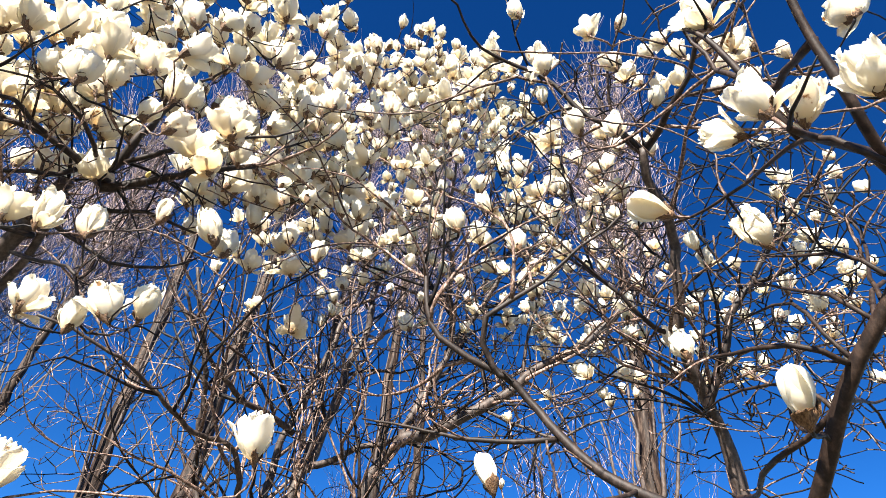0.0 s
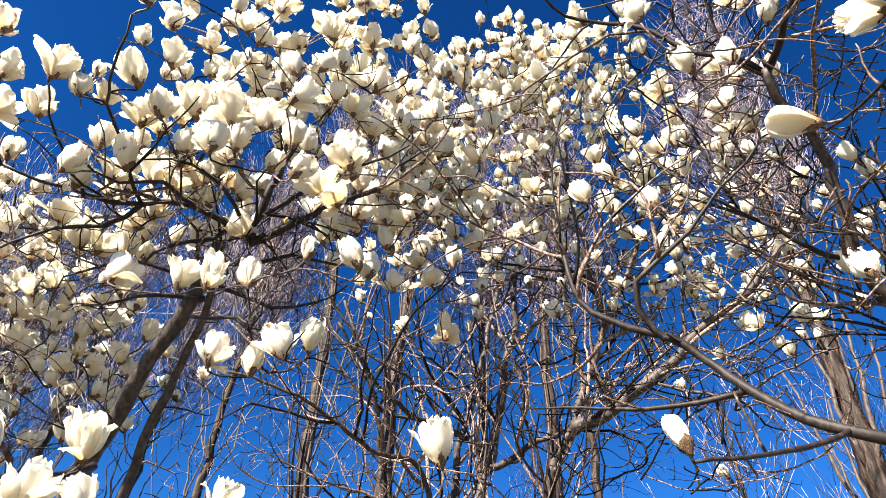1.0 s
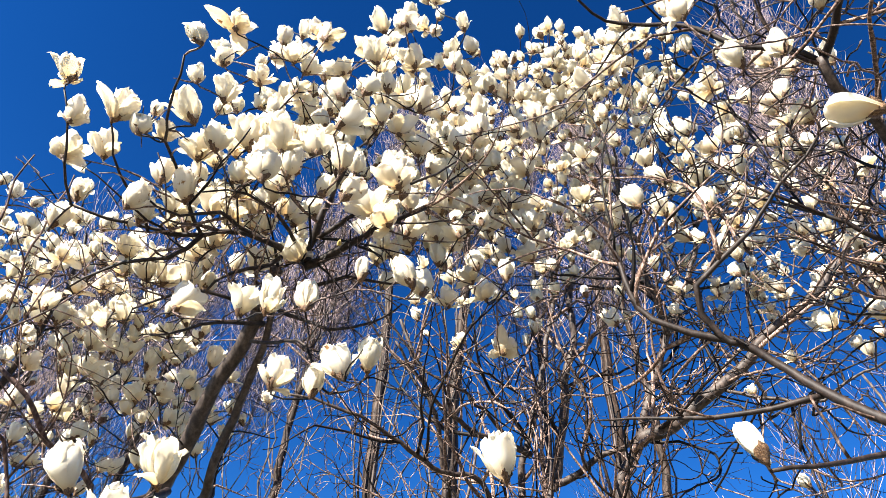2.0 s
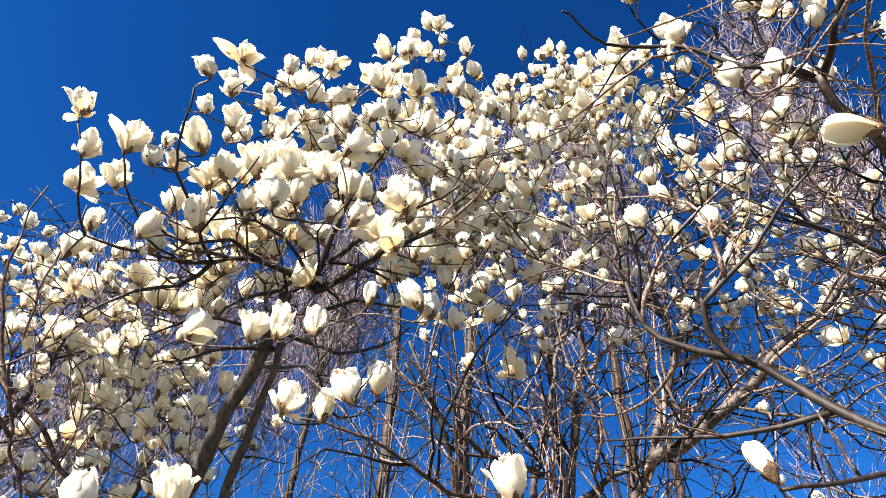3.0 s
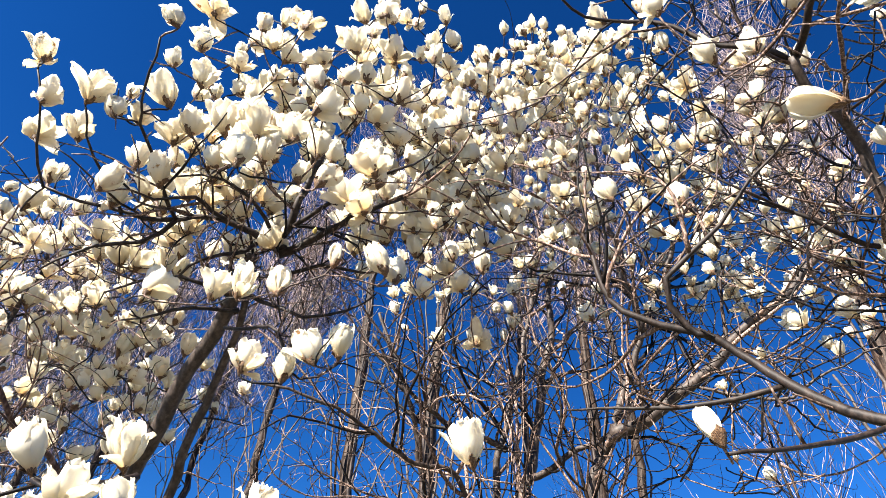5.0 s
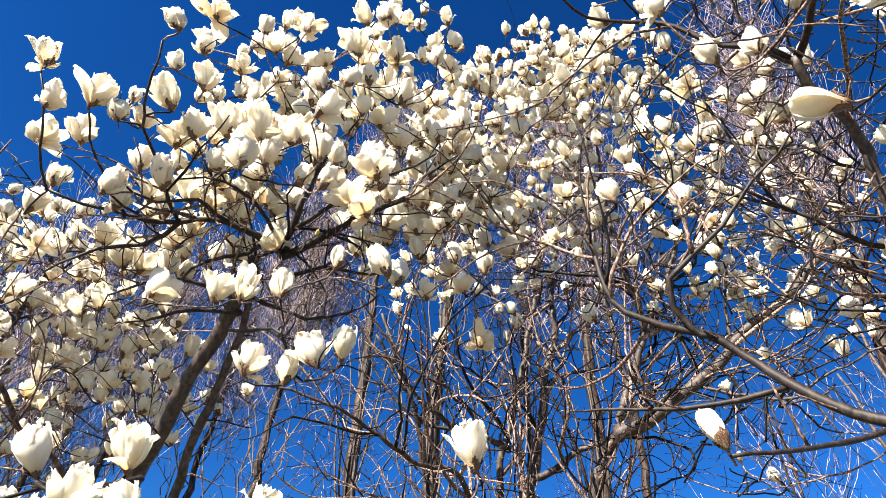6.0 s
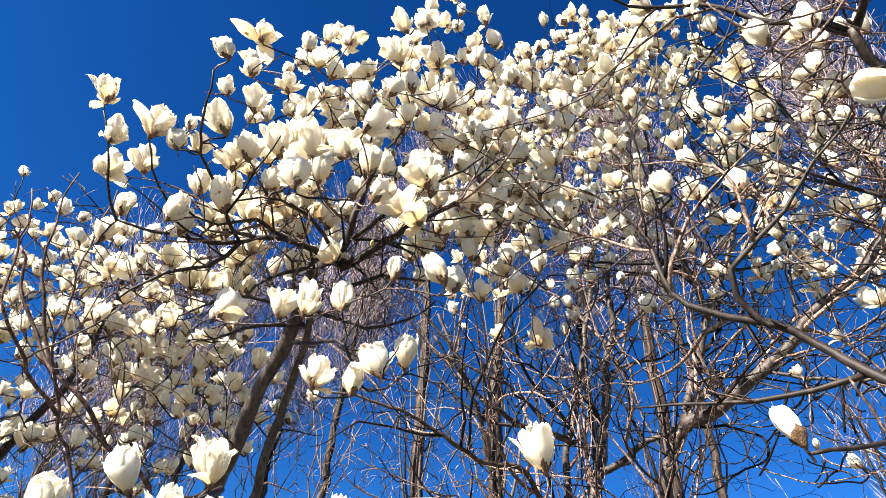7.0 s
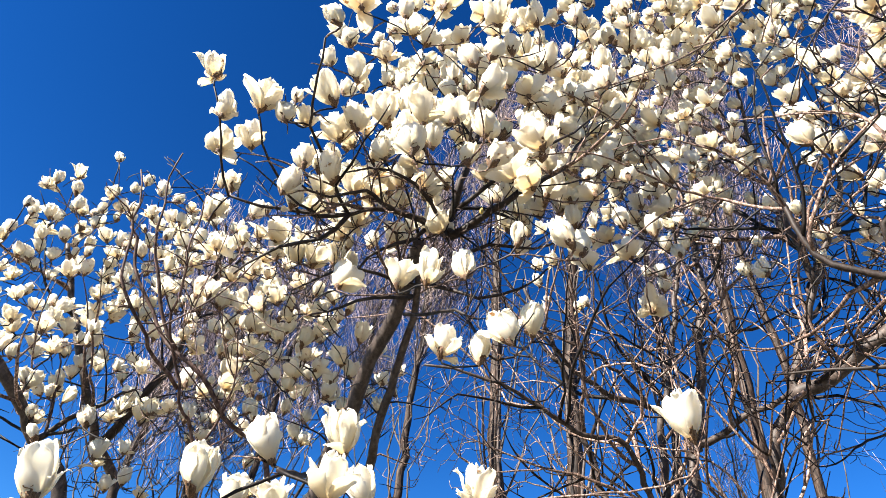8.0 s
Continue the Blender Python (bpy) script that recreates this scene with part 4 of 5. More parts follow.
fork.clump((0.18, 2.45, 5.36), (0.35, 0.35, 0.35), 14, 0.108)
fork.clump((-0.45, 2.67, 5.43), (0.40, 0.40, 0.40), 22, 0.108)
fork.clump((0.23, 3.13, 4.52), (0.45, 0.45, 0.45), 22, 0.108)
fork.clump((0.66, 3.59, 4.54), (0.50, 0.50, 0.50), 25, 0.108)
fork.clump((1.01, 3.89, 4.38), (0.45, 0.45, 0.45), 16, 0.108)
fork.clump((0.44, 2.93, 4.70), (0.40, 0.40, 0.40), 14, 0.108)
fork.clump((-0.03, 2.65, 4.97), (0.40, 0.40, 0.40), 16, 0.108)
fork.clump((1.03, 3.26, 4.80), (0.40, 0.40, 0.40), 11, 0.108)
fork.bare((0.29, 3.21, 4.42), (0.90, 0.60, 0.70), 246)
fork.bare((0.33, 3.61, 3.48), (0.90, 0.70, 0.50), 189)
fork.boughs(84, 0.5, 1.5, 0.0105, 0.045)
fork.finish(0.10)

pair = Magnolia("tall magnolia with two upright pale stems", (-1.12, 3.85), 5)
pair.twig_bark, pair.limb_bark = SUNLIT_TWIG, BARK
pair.limb("trunk", [(-1.12, 3.85, 0.00), (-1.06, 3.78, 1.80), (-1.01, 3.72, 3.21), (-0.96, 3.75, 3.42), (-0.88, 3.75, 3.88), (-0.80, 3.73, 4.31), (-0.70, 3.69, 5.01), (-0.60, 3.49, 5.77)], 0.056, 0.016)
pair.limb("trunk", [(-1.14, 3.84, 0.02), (-1.22, 3.78, 2.20), (-1.17, 3.73, 3.33), (-1.08, 3.68, 3.71), (-0.96, 3.68, 4.32), (-0.85, 3.63, 4.89), (-0.88, 3.38, 5.41)], 0.040, 0.014)
pair.limb("limb", [(-0.96, 3.72, 3.37), (-0.61, 3.59, 3.44), (-0.42, 3.49, 3.47), (-0.21, 3.33, 3.59)], 0.024, 0.008)
pair.limb("limb", [(-1.08, 3.65, 3.54), (-1.30, 3.33, 3.56), (-1.47, 2.94, 3.64), (-1.60, 2.69, 3.87)], 0.022, 0.007)
pair.limb("limb", [(-1.20, 3.80, 1.90), (-1.50, 3.42, 3.21), (-1.55, 3.11, 3.72), (-1.71, 2.90, 4.22)], 0.030, 0.010)
pair.limb("limb", [(-1.15, 3.78, 2.20), (-1.16, 3.18, 3.03), (-1.36, 2.81, 3.11), (-1.58, 2.35, 3.21), (-1.84, 2.14, 3.23)], 0.022, 0.006)
pair.clump((-1.25, 2.56, 4.53), (0.35, 0.35, 0.35), 14, 0.108)
pair.clump((-0.71, 2.65, 4.86), (0.35, 0.35, 0.35), 16, 0.108)
pair.clump((-0.49, 2.94, 4.63), (0.35, 0.35, 0.35), 16, 0.108)
pair.clump((-0.29, 3.22, 4.35), (0.35, 0.35, 0.35), 12, 0.108)
pair.clump((-1.02, 2.84, 4.33), (0.35, 0.35, 0.35), 8, 0.108)
pair.clump((-0.80, 2.84, 4.98), (0.40, 0.40, 0.40), 18, 0.108)
pair.clump((-1.05, 2.59, 4.84), (0.40, 0.40, 0.40), 20, 0.108)
pair.clump((-0.60, 2.98, 5.17), (0.40, 0.40, 0.40), 18, 0.108)
pair.clump((-0.88, 2.56, 5.18), (0.40, 0.40, 0.40), 20, 0.108)
pair.clump((-1.13, 2.18, 4.86), (0.40, 0.40, 0.40), 20, 0.108)
pair.clump((-0.66, 2.29, 5.40), (0.35, 0.35, 0.35), 20, 0.108)
pair.clump((-0.81, 3.11, 4.43), (0.40, 0.40, 0.40), 8, 0.108)
pair.clump((-1.53, 3.13, 4.41), (0.50, 0.50, 0.50), 8, 0.108)
pair.bare((-1.36, 3.19, 3.73), (0.90, 0.60, 0.70), 312)
pair.bare((-0.98, 3.21, 4.85), (0.80, 0.60, 0.70), 208)
pair.bare((-2.03, 2.76, 3.38), (0.80, 0.60, 0.50), 226)
pair.bare((-1.55, 2.75, 3.15), (0.80, 0.50, 0.35), 150)
pair.boughs(92, 0.5, 1.6, 0.0115, 0.045)
pair.finish(0.10)

left = Magnolia("broad magnolia crowded with small white blossoms", (-3.20, 2.0), 6)
left.grow = 0.97
left.limb("trunk", [(-3.20, 2.00, 0.00), (-3.18, 1.75, 1.40), (-3.17, 1.44, 2.43), (-3.21, 1.21, 2.64), (-3.22, 1.02, 2.80), (-3.32, 0.73, 3.03)], 0.060, 0.020)
left.limb("trunk", [(-3.22, 2.00, 0.02), (-3.25, 1.90, 1.40), (-3.32, 1.75, 2.55), (-3.36, 1.49, 2.85), (-3.33, 1.30, 3.10), (-3.48, 1.18, 3.37), (-3.56, 0.98, 3.76)], 0.045, 0.014)
left.limb("limb", [(-3.35, 1.55, 2.79), (-3.12, 1.56, 3.03), (-2.97, 1.55, 3.32), (-2.82, 1.48, 3.60), (-2.77, 1.38, 3.91)], 0.025, 0.008)
left.limb("limb", [(-3.21, 1.21, 2.64), (-3.01, 1.29, 2.78), (-2.82, 1.34, 2.88)], 0.014, 0.006)
left.bloom(-2.54, 1.39, 2.90, 0.110, "cup")
left.bloom(-2.24, 1.43, 3.36, 0.105, "wide")
left.bloom(-2.30, 1.15, 3.15, 0.110, "tulip")
left.bloom(-2.48, 1.20, 3.53, 0.085, "cup")
left.bloom(-2.18, 1.39, 3.54, 0.095, "cup")
left.bloom(-2.33, 1.36, 3.41, 0.110, "tulip")
left.bloom(-2.14, 1.37, 3.06, 0.100, "tulip")
left.bloom(-2.93, 1.75, 3.36, 0.110, "tulip")
left.bloom(-3.44, 1.47, 3.62, 0.110, "tulip")
left.bloom(-2.60, 2.86, 3.77, 0.100, "open")
left.bloom(-3.33, 0.89, 4.28, 0.090, "cup")
left.bloom(-3.39, 0.78, 4.07, 0.100, "open")
left.bloom(-3.49, 0.71, 3.96, 0.100, "open")
left.bloom(-3.22, 1.06, 4.19, 0.090, "tulip")
left.bloom(-3.34, 0.97, 4.07, 0.090, "tulip")
left.bloom(-3.46, 0.92, 3.93, 0.110, "tulip")
left.bloom(-2.96, 1.12, 3.05, 0.110, "cup")
left.bloom(-2.81, 1.42, 2.81, 0.130, "open")
left.bloom(-2.87, 1.66, 2.92, 0.100, "tulip")
left.bloom(-2.93, 1.25, 2.72, 0.110, "cup")
left.bloom(-2.92, 1.35, 2.62, 0.110, "cup")
left.bloom(-3.13, 0.99, 4.01, 0.080)
left.bloom(-3.20, 0.92, 3.94, 0.092)
left.bloom(-3.20, 1.00, 3.91, 0.080)
left.bloom(-3.41, 0.71, 3.72, 0.086)
left.bloom(-3.37, 0.80, 3.74, 0.086)
left.bloom(-3.25, 0.94, 3.86, 0.080)
left.bloom(-3.23, 1.02, 3.86, 0.080)
left.bloom(-3.40, 0.67, 3.56, 0.086)
left.bloom(-3.43, 0.73, 3.67, 0.080)
left.bloom(-3.25, 0.90, 3.70, 0.086)
left.bloom(-3.29, 0.96, 3.79, 0.080)
left.bloom(-3.35, 0.79, 3.60, 0.080)
left.bloom(-3.30, 0.87, 3.63, 0.098)
left.bloom(-3.21, 1.02, 3.71, 0.098)
left.bloom(-3.18, 1.09, 3.72, 0.098)
left.bloom(-3.26, 0.98, 3.65, 0.080)
left.bloom(-3.10, 1.19, 3.77, 0.098)
left.bloom(-2.70, 1.09, 3.57, 0.080)
left.bloom(-3.13, 1.17, 3.92, 0.086)
left.bloom(-3.07, 1.22, 3.96, 0.098)
left.bloom(-3.01, 1.30, 4.00, 0.098)
left.bloom(-3.02, 1.18, 4.05, 0.092)
left.bloom(-2.99, 1.26, 4.05, 0.086)
left.bloom(-2.89, 1.39, 4.08, 0.098)
left.bloom(-2.67, 1.18, 3.57, 0.086)
left.bloom(-2.60, 1.27, 3.60, 0.098)
left.bloom(-2.56, 1.27, 3.64, 0.080)
left.bloom(-3.42, 0.77, 3.49, 0.086)
left.bloom(-3.41, 0.81, 3.49, 0.086)
left.bloom(-3.36, 0.89, 3.54, 0.080)
left.bloom(-3.31, 0.96, 3.58, 0.080)
left.bloom(-3.41, 0.86, 3.46, 0.080)
left.bloom(-3.24, 1.12, 3.61, 0.098)
left.bloom(-3.31, 1.05, 3.54, 0.098)
left.bloom(-3.46, 0.81, 3.39, 0.086)
left.bloom(-3.39, 0.95, 3.45, 0.080)
left.bloom(-3.26, 1.14, 3.56, 0.098)
left.bloom(-3.15, 1.27, 3.65, 0.098)
left.bloom(-3.20, 1.25, 3.60, 0.080)
left.bloom(-2.74, 1.18, 3.46, 0.080)
left.bloom(-2.70, 1.26, 3.47, 0.080)
left.bloom(-2.60, 1.38, 3.52, 0.080)
left.bloom(-2.69, 1.33, 3.43, 0.086)
left.bloom(-3.31, 0.84, 3.23, 0.080)
left.bloom(-3.29, 0.93, 3.22, 0.080)
left.bloom(-3.25, 0.98, 3.26, 0.080)
left.bloom(-3.15, 1.10, 3.36, 0.080)
left.bloom(-3.09, 1.21, 3.39, 0.080)
left.bloom(-3.18, 1.14, 3.29, 0.080)
left.bloom(-3.13, 1.23, 3.31, 0.098)
left.bloom(-3.09, 1.32, 3.31, 0.080)
left.bloom(-3.25, 1.10, 3.19, 0.098)
left.bloom(-3.30, 1.01, 3.14, 0.080)
left.bloom(-3.35, 0.91, 3.11, 0.098)
left.bloom(-3.26, 1.03, 3.21, 0.080)
left.bloom(-3.33, 1.03, 3.08, 0.080)
left.bloom(-3.37, 0.94, 3.05, 0.080)
left.bloom(-3.20, 1.23, 3.18, 0.080)
left.bloom(-3.11, 1.36, 3.24, 0.080)
left.bloom(-2.69, 1.24, 3.10, 0.098)
left.bloom(-2.62, 1.34, 3.13, 0.080)
left.bloom(-2.54, 1.42, 3.19, 0.080)
left.bloom(-3.33, 1.06, 3.05, 0.086)
left.bloom(-3.28, 1.16, 3.09, 0.086)
left.bloom(-3.29, 1.10, 3.10, 0.080)
left.bloom(-3.21, 1.31, 3.11, 0.098)
left.bloom(-3.25, 1.24, 3.07, 0.080)
left.bloom(-3.13, 1.42, 3.15, 0.080)
left.bloom(-3.17, 1.42, 3.07, 0.080)
left.bloom(-2.75, 1.29, 2.95, 0.080)
left.bloom(-3.28, 1.24, 3.02, 0.080)
left.bloom(-3.37, 1.09, 2.94, 0.098)
left.bloom(-3.35, 1.17, 2.90, 0.080)
left.bloom(-3.32, 1.23, 2.92, 0.086)
left.bloom(-3.39, 1.14, 2.83, 0.086)
left.bloom(-2.54, 1.49, 3.12, 0.080)
left.bloom(-2.54, 1.56, 3.05, 0.104)
left.bloom(-2.61, 1.41, 3.09, 0.098)
left.bloom(-2.66, 1.45, 2.95, 0.086)
left.bloom(-2.75, 1.41, 2.81, 0.086)
left.bloom(-2.71, 1.46, 2.84, 0.080)
left.bloom(-3.22, 1.49, 2.91, 0.086)
left.bloom(-2.51, 1.47, 3.56, 0.080)
left.bloom(-2.51, 1.34, 3.64, 0.086)
left.bloom(-2.47, 1.42, 3.65, 0.086)
left.bloom(-2.36, 1.52, 3.69, 0.086)
left.bloom(-2.34, 1.58, 3.66, 0.104)
left.bloom(-2.48, 1.55, 3.53, 0.080)
left.bloom(-2.38, 1.49, 3.35, 0.086)
left.bloom(-2.33, 1.53, 3.38, 0.080)
left.bloom(-2.45, 1.50, 3.24, 0.080)
left.bloom(-2.39, 1.58, 3.26, 0.098)
left.bloom(-2.36, 1.64, 3.24, 0.104)
left.bloom(-2.51, 1.53, 3.12, 0.104)
left.bloom(-2.45, 1.56, 3.17, 0.080)
left.bloom(-2.22, 1.57, 3.79, 0.086)
left.bloom(-2.42, 1.38, 3.72, 0.086)
left.bloom(-2.31, 1.77, 3.15, 0.080)
left.bloom(-2.26, 1.85, 3.12, 0.080)
left.bloom(-2.33, 1.77, 3.12, 0.080)
left.bloom(-2.23, 1.90, 3.11, 0.080)
left.bloom(-2.31, 1.86, 3.04, 0.080)
left.bloom(-2.22, 1.96, 3.05, 0.080)
left.bloom(-2.18, 1.75, 3.34, 0.098)
left.bloom(-2.13, 1.78, 3.37, 0.080)
left.bloom(-2.16, 1.26, 2.95, 0.074)
left.bloom(-2.12, 1.36, 2.93, 0.088)
left.bloom(-2.08, 1.48, 2.86, 0.074)
left.bloom(-2.03, 1.52, 2.90, 0.095)
left.bloom(-1.96, 1.59, 2.94, 0.081)
left.bloom(-1.95, 1.67, 2.86, 0.095)
left.bloom(-1.89, 1.63, 2.99, 0.102)
left.bloom(-1.97, 1.49, 3.02, 0.102)
left.bloom(-1.93, 1.51, 3.06, 0.081)
left.bloom(-1.87, 1.69, 2.95, 0.088)
left.bloom(-2.16, 1.47, 2.73, 0.088)
left.bloom(-2.20, 1.36, 2.80, 0.095)
left.bloom(-2.17, 1.35, 2.85, 0.088)
left.bloom(-2.05, 1.54, 2.85, 0.081)
left.bloom(-1.92, 1.73, 2.82, 0.081)
left.bloom(-1.81, 1.64, 3.09, 0.102)
left.bloom(-1.93, 1.66, 2.91, 0.074)
left.bloom(-1.84, 1.77, 2.89, 0.074)
left.bloom(-1.78, 1.79, 2.94, 0.074)
left.bloom(-1.99, 1.53, 2.97, 0.074)
left.bloom(-2.10, 1.41, 2.91, 0.074)
left.bloom(-1.76, 1.72, 3.05, 0.074)
left.bloom(-2.20, 1.08, 3.31, 0.095)
left.bloom(-2.13, 1.14, 3.36, 0.074)
left.bloom(-2.20, 1.20, 3.23, 0.081)
left.bloom(-2.14, 1.25, 3.28, 0.081)
left.bloom(-2.11, 1.31, 3.28, 0.074)
left.bloom(-2.02, 1.28, 3.40, 0.081)
left.bloom(-2.14, 1.17, 3.05, 0.102)
left.bloom(-2.11, 1.23, 3.05, 0.081)
left.bloom(-2.06, 1.28, 3.08, 0.102)
left.bloom(-2.01, 1.31, 3.13, 0.102)
left.bloom(-2.09, 1.31, 3.01, 0.102)
left.bloom(-2.00, 1.39, 3.08, 0.081)
left.bloom(-2.16, 1.24, 2.98, 0.074)
left.bloom(-2.16, 1.11, 3.06, 0.088)
left.bloom(-2.04, 1.41, 3.01, 0.074)
left.bloom(-1.89, 1.41, 3.19, 0.074)
left.bloom(-1.94, 1.44, 3.11, 0.074)
left.bloom(-1.82, 1.55, 3.17, 0.074)
left.bloom(-1.81, 1.45, 3.26, 0.074)
left.bloom(-2.02, 1.27, 3.15, 0.074)
left.bloom(-1.98, 1.37, 3.12, 0.074)
left.bloom(-1.94, 1.35, 3.20, 0.074)
left.bloom(-1.91, 1.46, 3.13, 0.074)
left.bloom(-1.90, 1.53, 3.09, 0.074)
left.bloom(-2.01, 1.42, 3.04, 0.074)
left.bloom(-1.86, 1.48, 3.18, 0.074)
left.bloom(-2.07, 1.32, 3.05, 0.074)
left.bloom(-1.81, 1.83, 2.85, 0.074)
left.bloom(-1.75, 1.84, 2.91, 0.074)
left.bloom(-1.85, 1.73, 2.92, 0.074)
left.bloom(-1.90, 1.79, 2.78, 0.074)
left.clump((-3.50, 0.88, 3.70), (0.35, 0.35, 0.35), 14, 0.092)
left.clump((-3.28, 1.09, 3.75), (0.35, 0.35, 0.35), 14, 0.092)
left.clump((-2.91, 1.22, 3.66), (0.32, 0.32, 0.32), 14, 0.092)
left.clump((-3.37, 1.02, 3.24), (0.35, 0.35, 0.35), 14, 0.092)
left.clump((-3.13, 1.19, 3.35), (0.35, 0.35, 0.35), 14, 0.092)
left.clump((-2.78, 1.37, 3.16), (0.30, 0.30, 0.30), 8, 0.092)
left.clump((-2.49, 1.34, 3.42), (0.26, 0.26, 0.26), 6, 0.092)
left.clump((-2.46, 1.57, 3.26), (0.26, 0.26, 0.26), 4, 0.092)
left.clump((-2.55, 1.63, 3.06), (0.26, 0.26, 0.26), 6, 0.092)
left.clump((-3.27, 1.02, 2.95), (0.30, 0.30, 0.30), 9, 0.092)
left.clump((-2.48, 1.83, 3.36), (0.28, 0.28, 0.28), 6, 0.092)
left.clump((-2.28, 1.41, 3.61), (0.22, 0.22, 0.22), 6, 0.092)
left.clump((-2.65, 1.19, 3.82), (0.25, 0.25, 0.25), 9, 0.092)
left.clump((-3.10, 1.18, 2.94), (0.30, 0.30, 0.30), 9, 0.092)
left.clump((-2.59, 2.13, 3.28), (0.30, 0.30, 0.30), 5, 0.092)
left.clump((-2.93, 1.66, 2.80), (0.25, 0.25, 0.25), 3, 0.092)
left.clump((-2.71, 1.89, 2.92), (0.25, 0.25, 0.25), 3, 0.092)
left.clump((-2.54, 2.03, 3.02), (0.25, 0.25, 0.25), 3, 0.092)
left.clump((-2.96, 1.53, 2.59), (0.22, 0.22, 0.22), 2, 0.092)
left.clump((-2.57, 2.03, 2.71), (0.20, 0.20, 0.20), 3, 0.092)
left.clump((-3.06, 1.30, 2.61), (0.30, 0.30, 0.30), 6, 0.092)
left.clump((-2.79, 1.54, 3.41), (0.35, 0.35, 0.35), 7, 0.092)
left.clump((-2.67, 1.93, 3.19), (0.30, 0.30, 0.30), 6, 0.092)
left.clump((-2.43, 1.90, 3.54), (0.25, 0.25, 0.25), 4, 0.092)
left.clump((-3.03, 1.36, 3.58), (0.30, 0.30, 0.30), 9, 0.092)
left.clump((-2.80, 1.69, 3.03), (0.30, 0.30, 0.30), 5, 0.092)
left.bare((-3.20, 1.33, 3.54), (0.90, 0.70, 0.60), 148)
left.bare((-3.08, 1.61, 2.80), (0.70, 0.50, 0.35), 150)
left.bare((-2.49, 1.73, 3.44), (0.40, 0.40, 0.40), 120)
left.bare((-2.54, 1.84, 2.81), (0.60, 0.40, 0.40), 75)
left.boughs(34, 0.3, 0.9, 0.0105)
left.finish(0.14, near=40, tip=0.0034)

stems = Magnolia("slender many-stemmed magnolia with reddish bark", (-2.05, 1.95), 7)
stems.bark = stems.twig_bark = RED_BARK
stems.limb("stem", [(-2.05, 1.95, 0.00), (-2.00, 1.85, 1.40), (-2.08, 1.59, 2.46), (-2.16, 1.38, 2.63), (-2.21, 1.19, 2.77), (-2.32, 1.09, 2.89), (-2.40, 0.95, 3.07), (-2.43, 0.82, 3.28)], 0.022, 0.006)
stems.limb("stem", [(-2.07, 1.94, 0.02), (-2.15, 1.70, 1.50), (-2.23, 1.36, 2.51), (-2.25, 1.22, 2.65), (-2.23, 1.12, 2.81), (-2.16, 0.99, 3.02), (-2.14, 0.94, 3.26), (-2.07, 0.88, 3.51)], 0.016, 0.003)
stems.limb("stem", [(-2.25, 1.20, 2.69), (-2.28, 1.04, 2.78), (-2.27, 0.84, 2.95), (-2.26, 0.74, 3.20), (-2.26, 0.68, 3.40)], 0.008, 0.003)
stems.limb("stem", [(-2.23, 1.12, 2.81), (-2.28, 0.94, 3.07), (-2.26, 0.82, 3.34), (-2.21, 0.77, 3.57)], 0.008, 0.003)
stems.bare((-2.26, 0.89, 3.21), (0.35, 0.30, 0.40), 34)
stems.boughs(6, 0.4, 0.9, 0.006)
stems.finish(0.08)


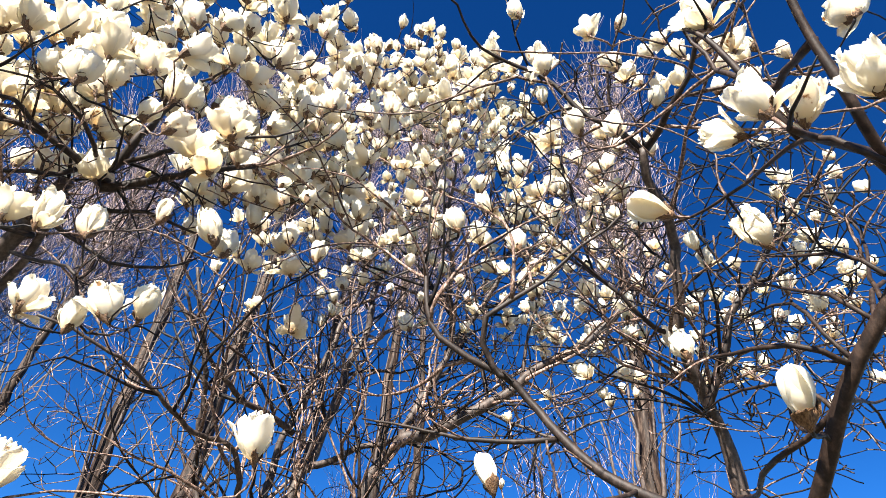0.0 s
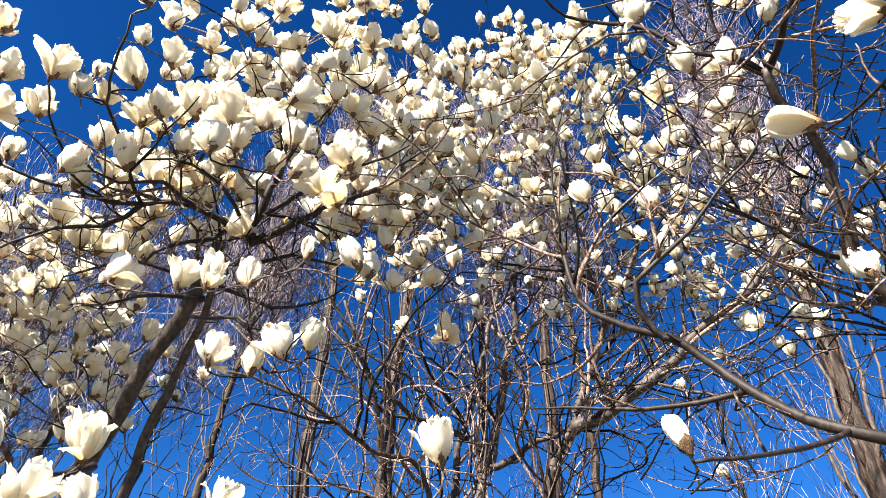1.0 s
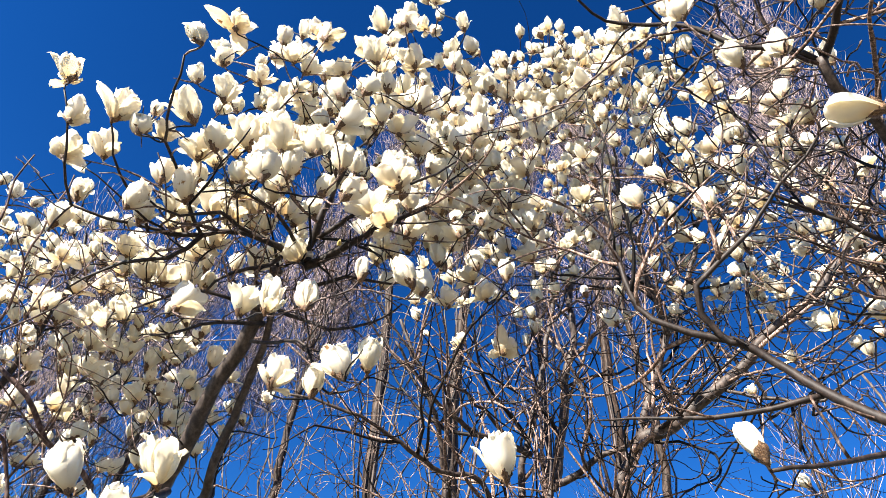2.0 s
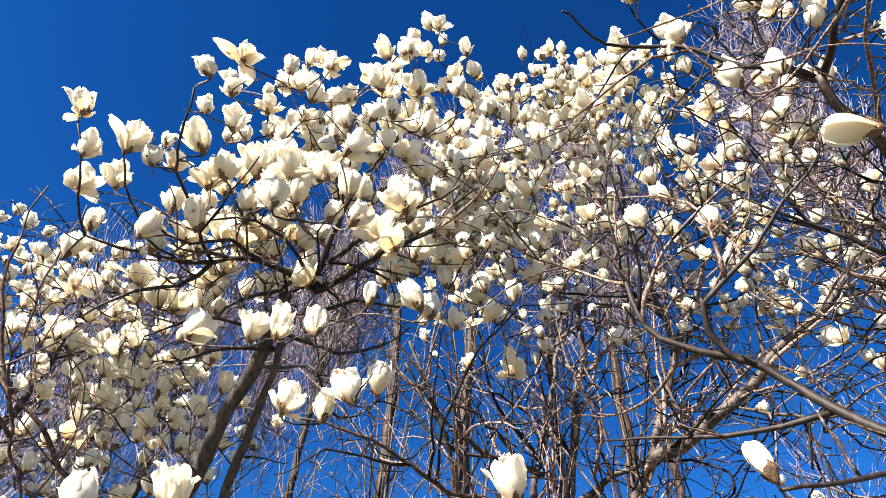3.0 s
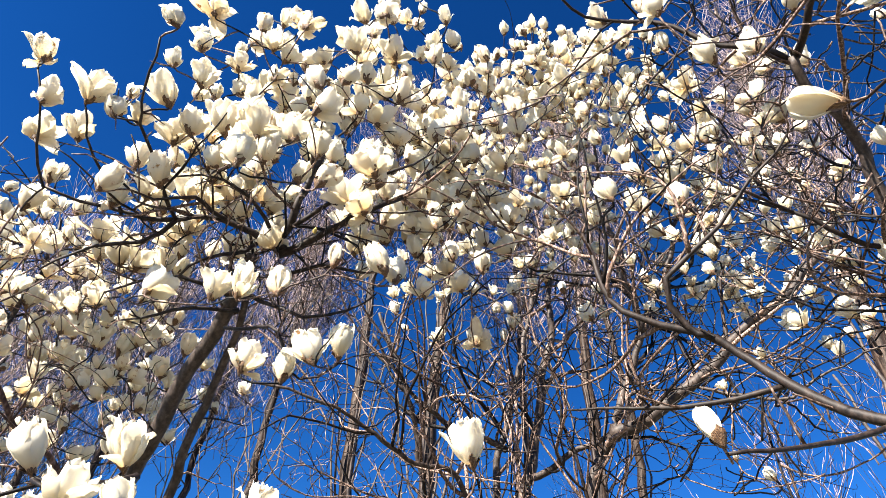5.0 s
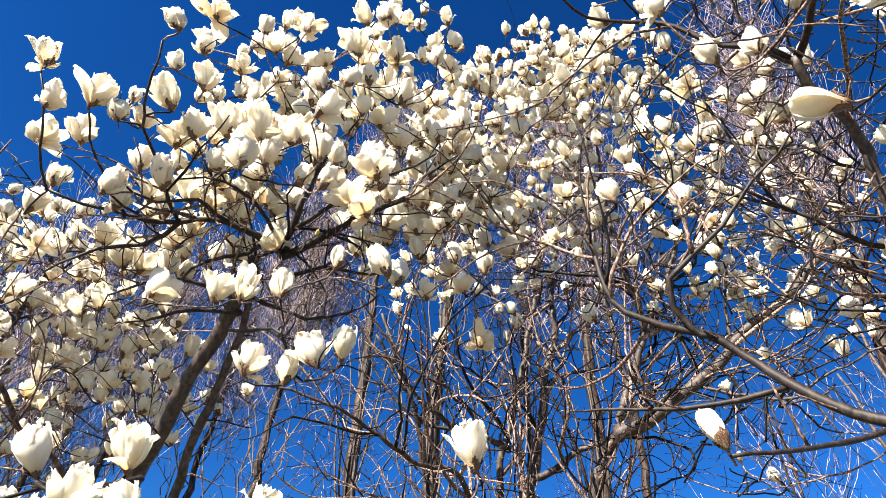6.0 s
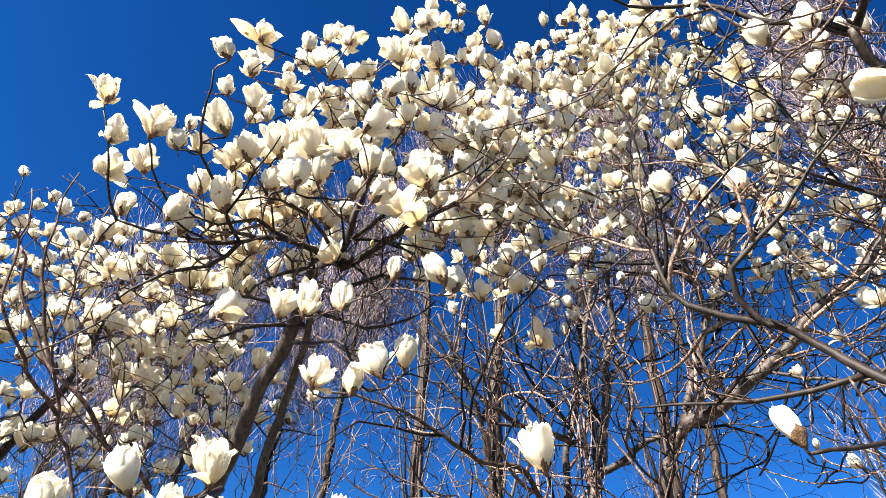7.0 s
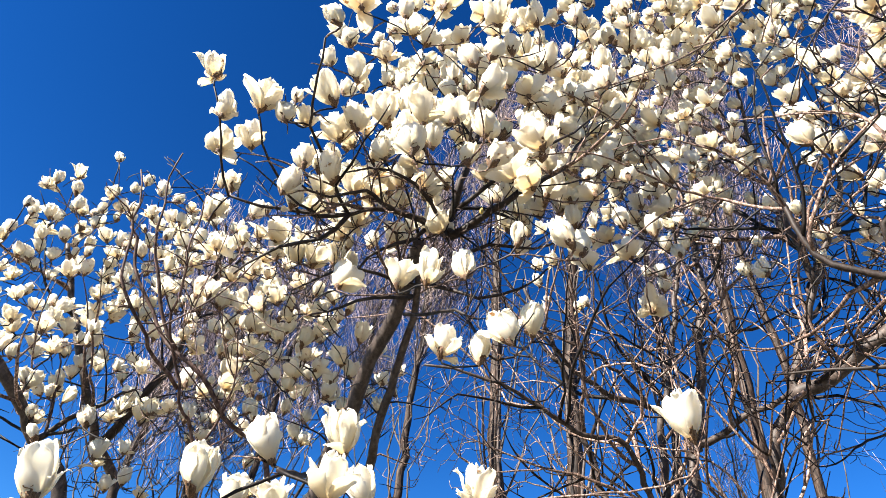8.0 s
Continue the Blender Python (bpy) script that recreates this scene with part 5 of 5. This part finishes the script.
# ---- bare upright trees behind ----
def upright_tree(x, y, height, seed, girth=0.065, spread=0.9, shoots=1000, low=0.54, bundle=4, limbs=22):
    """A leafless columnar tree: trunk, steep limbs and a haze of upright shoots."""
    rng = np.random.default_rng(seed)
    root = tagged(new("bare_tree"), "tall leafless tree with a haze of upright pale shoots", "tree", "bare trees behind")
    root.location = (x, y, 0)
    lean = rng.normal(0, 0.02, 2)
    line = [np.array((lean[0] * z, lean[1] * z, z)) + 0.05 * np.array((noise.noise(Vector((seed, z * 0.6, 0))), noise.noise(Vector((seed, z * 0.6, 5))), 0)) + rng.normal(0, 0.012, 3) for z in np.linspace(0, height, 46)]
    verts, faces = [], []
    tube(verts, faces, line, [girth * (1 - 0.93 * i / 45) * (1 + 0.6 * math.exp(-i / 2)) + 0.006 for i in range(46)], 16, rng, 0.34)
    link_mesh("trunk", verts, faces, POPLAR_BARK, root)
    for k in range(bundle):
        i, w = int(rng.uniform(0.12, 0.36) * 45), rng.uniform(0, 6.283)
        out = np.array((math.cos(w), math.sin(w), 0))
        away = 0.045 * rng.uniform(0.4, 1.2)
        pts = [line[i + j] + out * (girth * 0.7 + away * j) + rng.normal(0, 0.006, 3) for j in range(8)]
        pts[0] = line[i] + out * girth * 0.3
        verts, faces = [], []
        tube(verts, faces, pts, list(np.linspace(girth * 0.20, girth * 0.07, 8)), 7, rng, 0.2)
        link_mesh("limb", verts, faces, POPLAR_LIMB, root)
    starts = []
    for k in range(limbs):
        i = int(rng.uniform(0.30, 0.86) * 45)
        w = rng.uniform(0, 6.283)
        out = np.array((math.cos(w), math.sin(w), 0))
        reach = spread * rng.uniform(0.35, 1.0) * (1 - 0.5 * i / 45)
        rise = rng.uniform(0.16, 0.34) * height * (1.15 - i / 45)
        pts = [line[i] + out * reach * u ** 0.7 + np.array((0, 0, rise * u)) + rng.normal(0, 0.035, 3) * (u > 0) for u in np.linspace(0, 1, 9)]
        verts, faces = [], []
        r = 0.018 * (1.1 - i / 45)
        tube(verts, faces, pts, list(np.linspace(r, 0.006, 9)), 6, rng, 0.2)
        link_mesh("limb", verts, faces, POPLAR_LIMB, root)
        starts += [p for p in pts[1:] if p[2] > low * height]
    starts += line[int(low * 45):]
    verts, faces = [], []
    for k in range(shoots):
        p = starts[rng.integers(0, len(starts))] + rng.normal(0, 0.01, 3)
        w = rng.uniform(0, 6.283)
        d = np.array((math.cos(w), math.sin(w), 0)) * rng.uniform(0.3, 1.3) + np.array((0, 0, 1.0))
        n = 6
        step = rng.uniform(0.35, 1.15) / n
        pts = [p]
        for i in range(n):
            d = d + rng.normal(0, 0.14, 3) + np.array((0, 0, 0.12))
            d /= np.linalg.norm(d)
            pts.append(pts[-1] + d * step)
            if i in (2, 3, 4) and rng.random() < 0.6:
                e = d + rng.normal(0, 0.4, 3)
                e /= np.linalg.norm(e)
                tube(verts, faces, [pts[-1], pts[-1] + e * step * 0.9, pts[-1] + (e + np.array((0, 0, 0.3))) * step * 1.7], [0.0026, 0.0022, 0.0014], 3)
        tube(verts, faces, pts, list(np.linspace(0.0038, 0.0016, n + 1)), 3)
    tagged(link_mesh("shoot_mass", verts, faces, SHOOT, root), kind="stuff")


upright_tree(-2.70, 5.80, 12.5, 21, 0.115, low=0.62, shoots=700)
upright_tree(-3.24, 5.60, 11.5, 22, 0.095, low=0.64, shoots=650)
upright_tree(-4.40, 5.20, 9.5, 23, low=0.56)
upright_tree(1.55, 5.45, 11.5, 24, 0.125, spread=1.5, shoots=1400, bundle=14)
upright_tree(-1.10, 7.20, 14.0, 25, 0.10, low=0.5, shoots=850, bundle=1, limbs=12)
upright_tree(-0.40, 7.40, 12.5, 26, low=0.5, shoots=850, bundle=1, limbs=12)
upright_tree(-6.00, 5.80, 9.0, 27, spread=1.0, low=0.6, shoots=600)
upright_tree(-2.00, 7.60, 14.0, 29, low=0.5, shoots=850, bundle=2, limbs=12)
upright_tree(-6.00, 4.45, 8.0, 30, spread=1.1, low=0.52, shoots=650)
upright_tree(-6.45, 4.20, 7.8, 31, spread=1.4, low=0.5, shoots=900)
upright_tree(-6.90, 3.55, 7.4, 32, spread=1.3, low=0.52, shoots=800)
upright_tree(0.90, 7.60, 5.8, 33, 0.035, spread=1.3, low=0.45, shoots=170, bundle=1)
upright_tree(2.10, 7.20, 5.6, 34, 0.035, spread=1.3, low=0.45, shoots=170, bundle=1)
upright_tree(-1.60, 9.40, 6.6, 35, 0.035, spread=1.3, low=0.45, shoots=150, bundle=1)
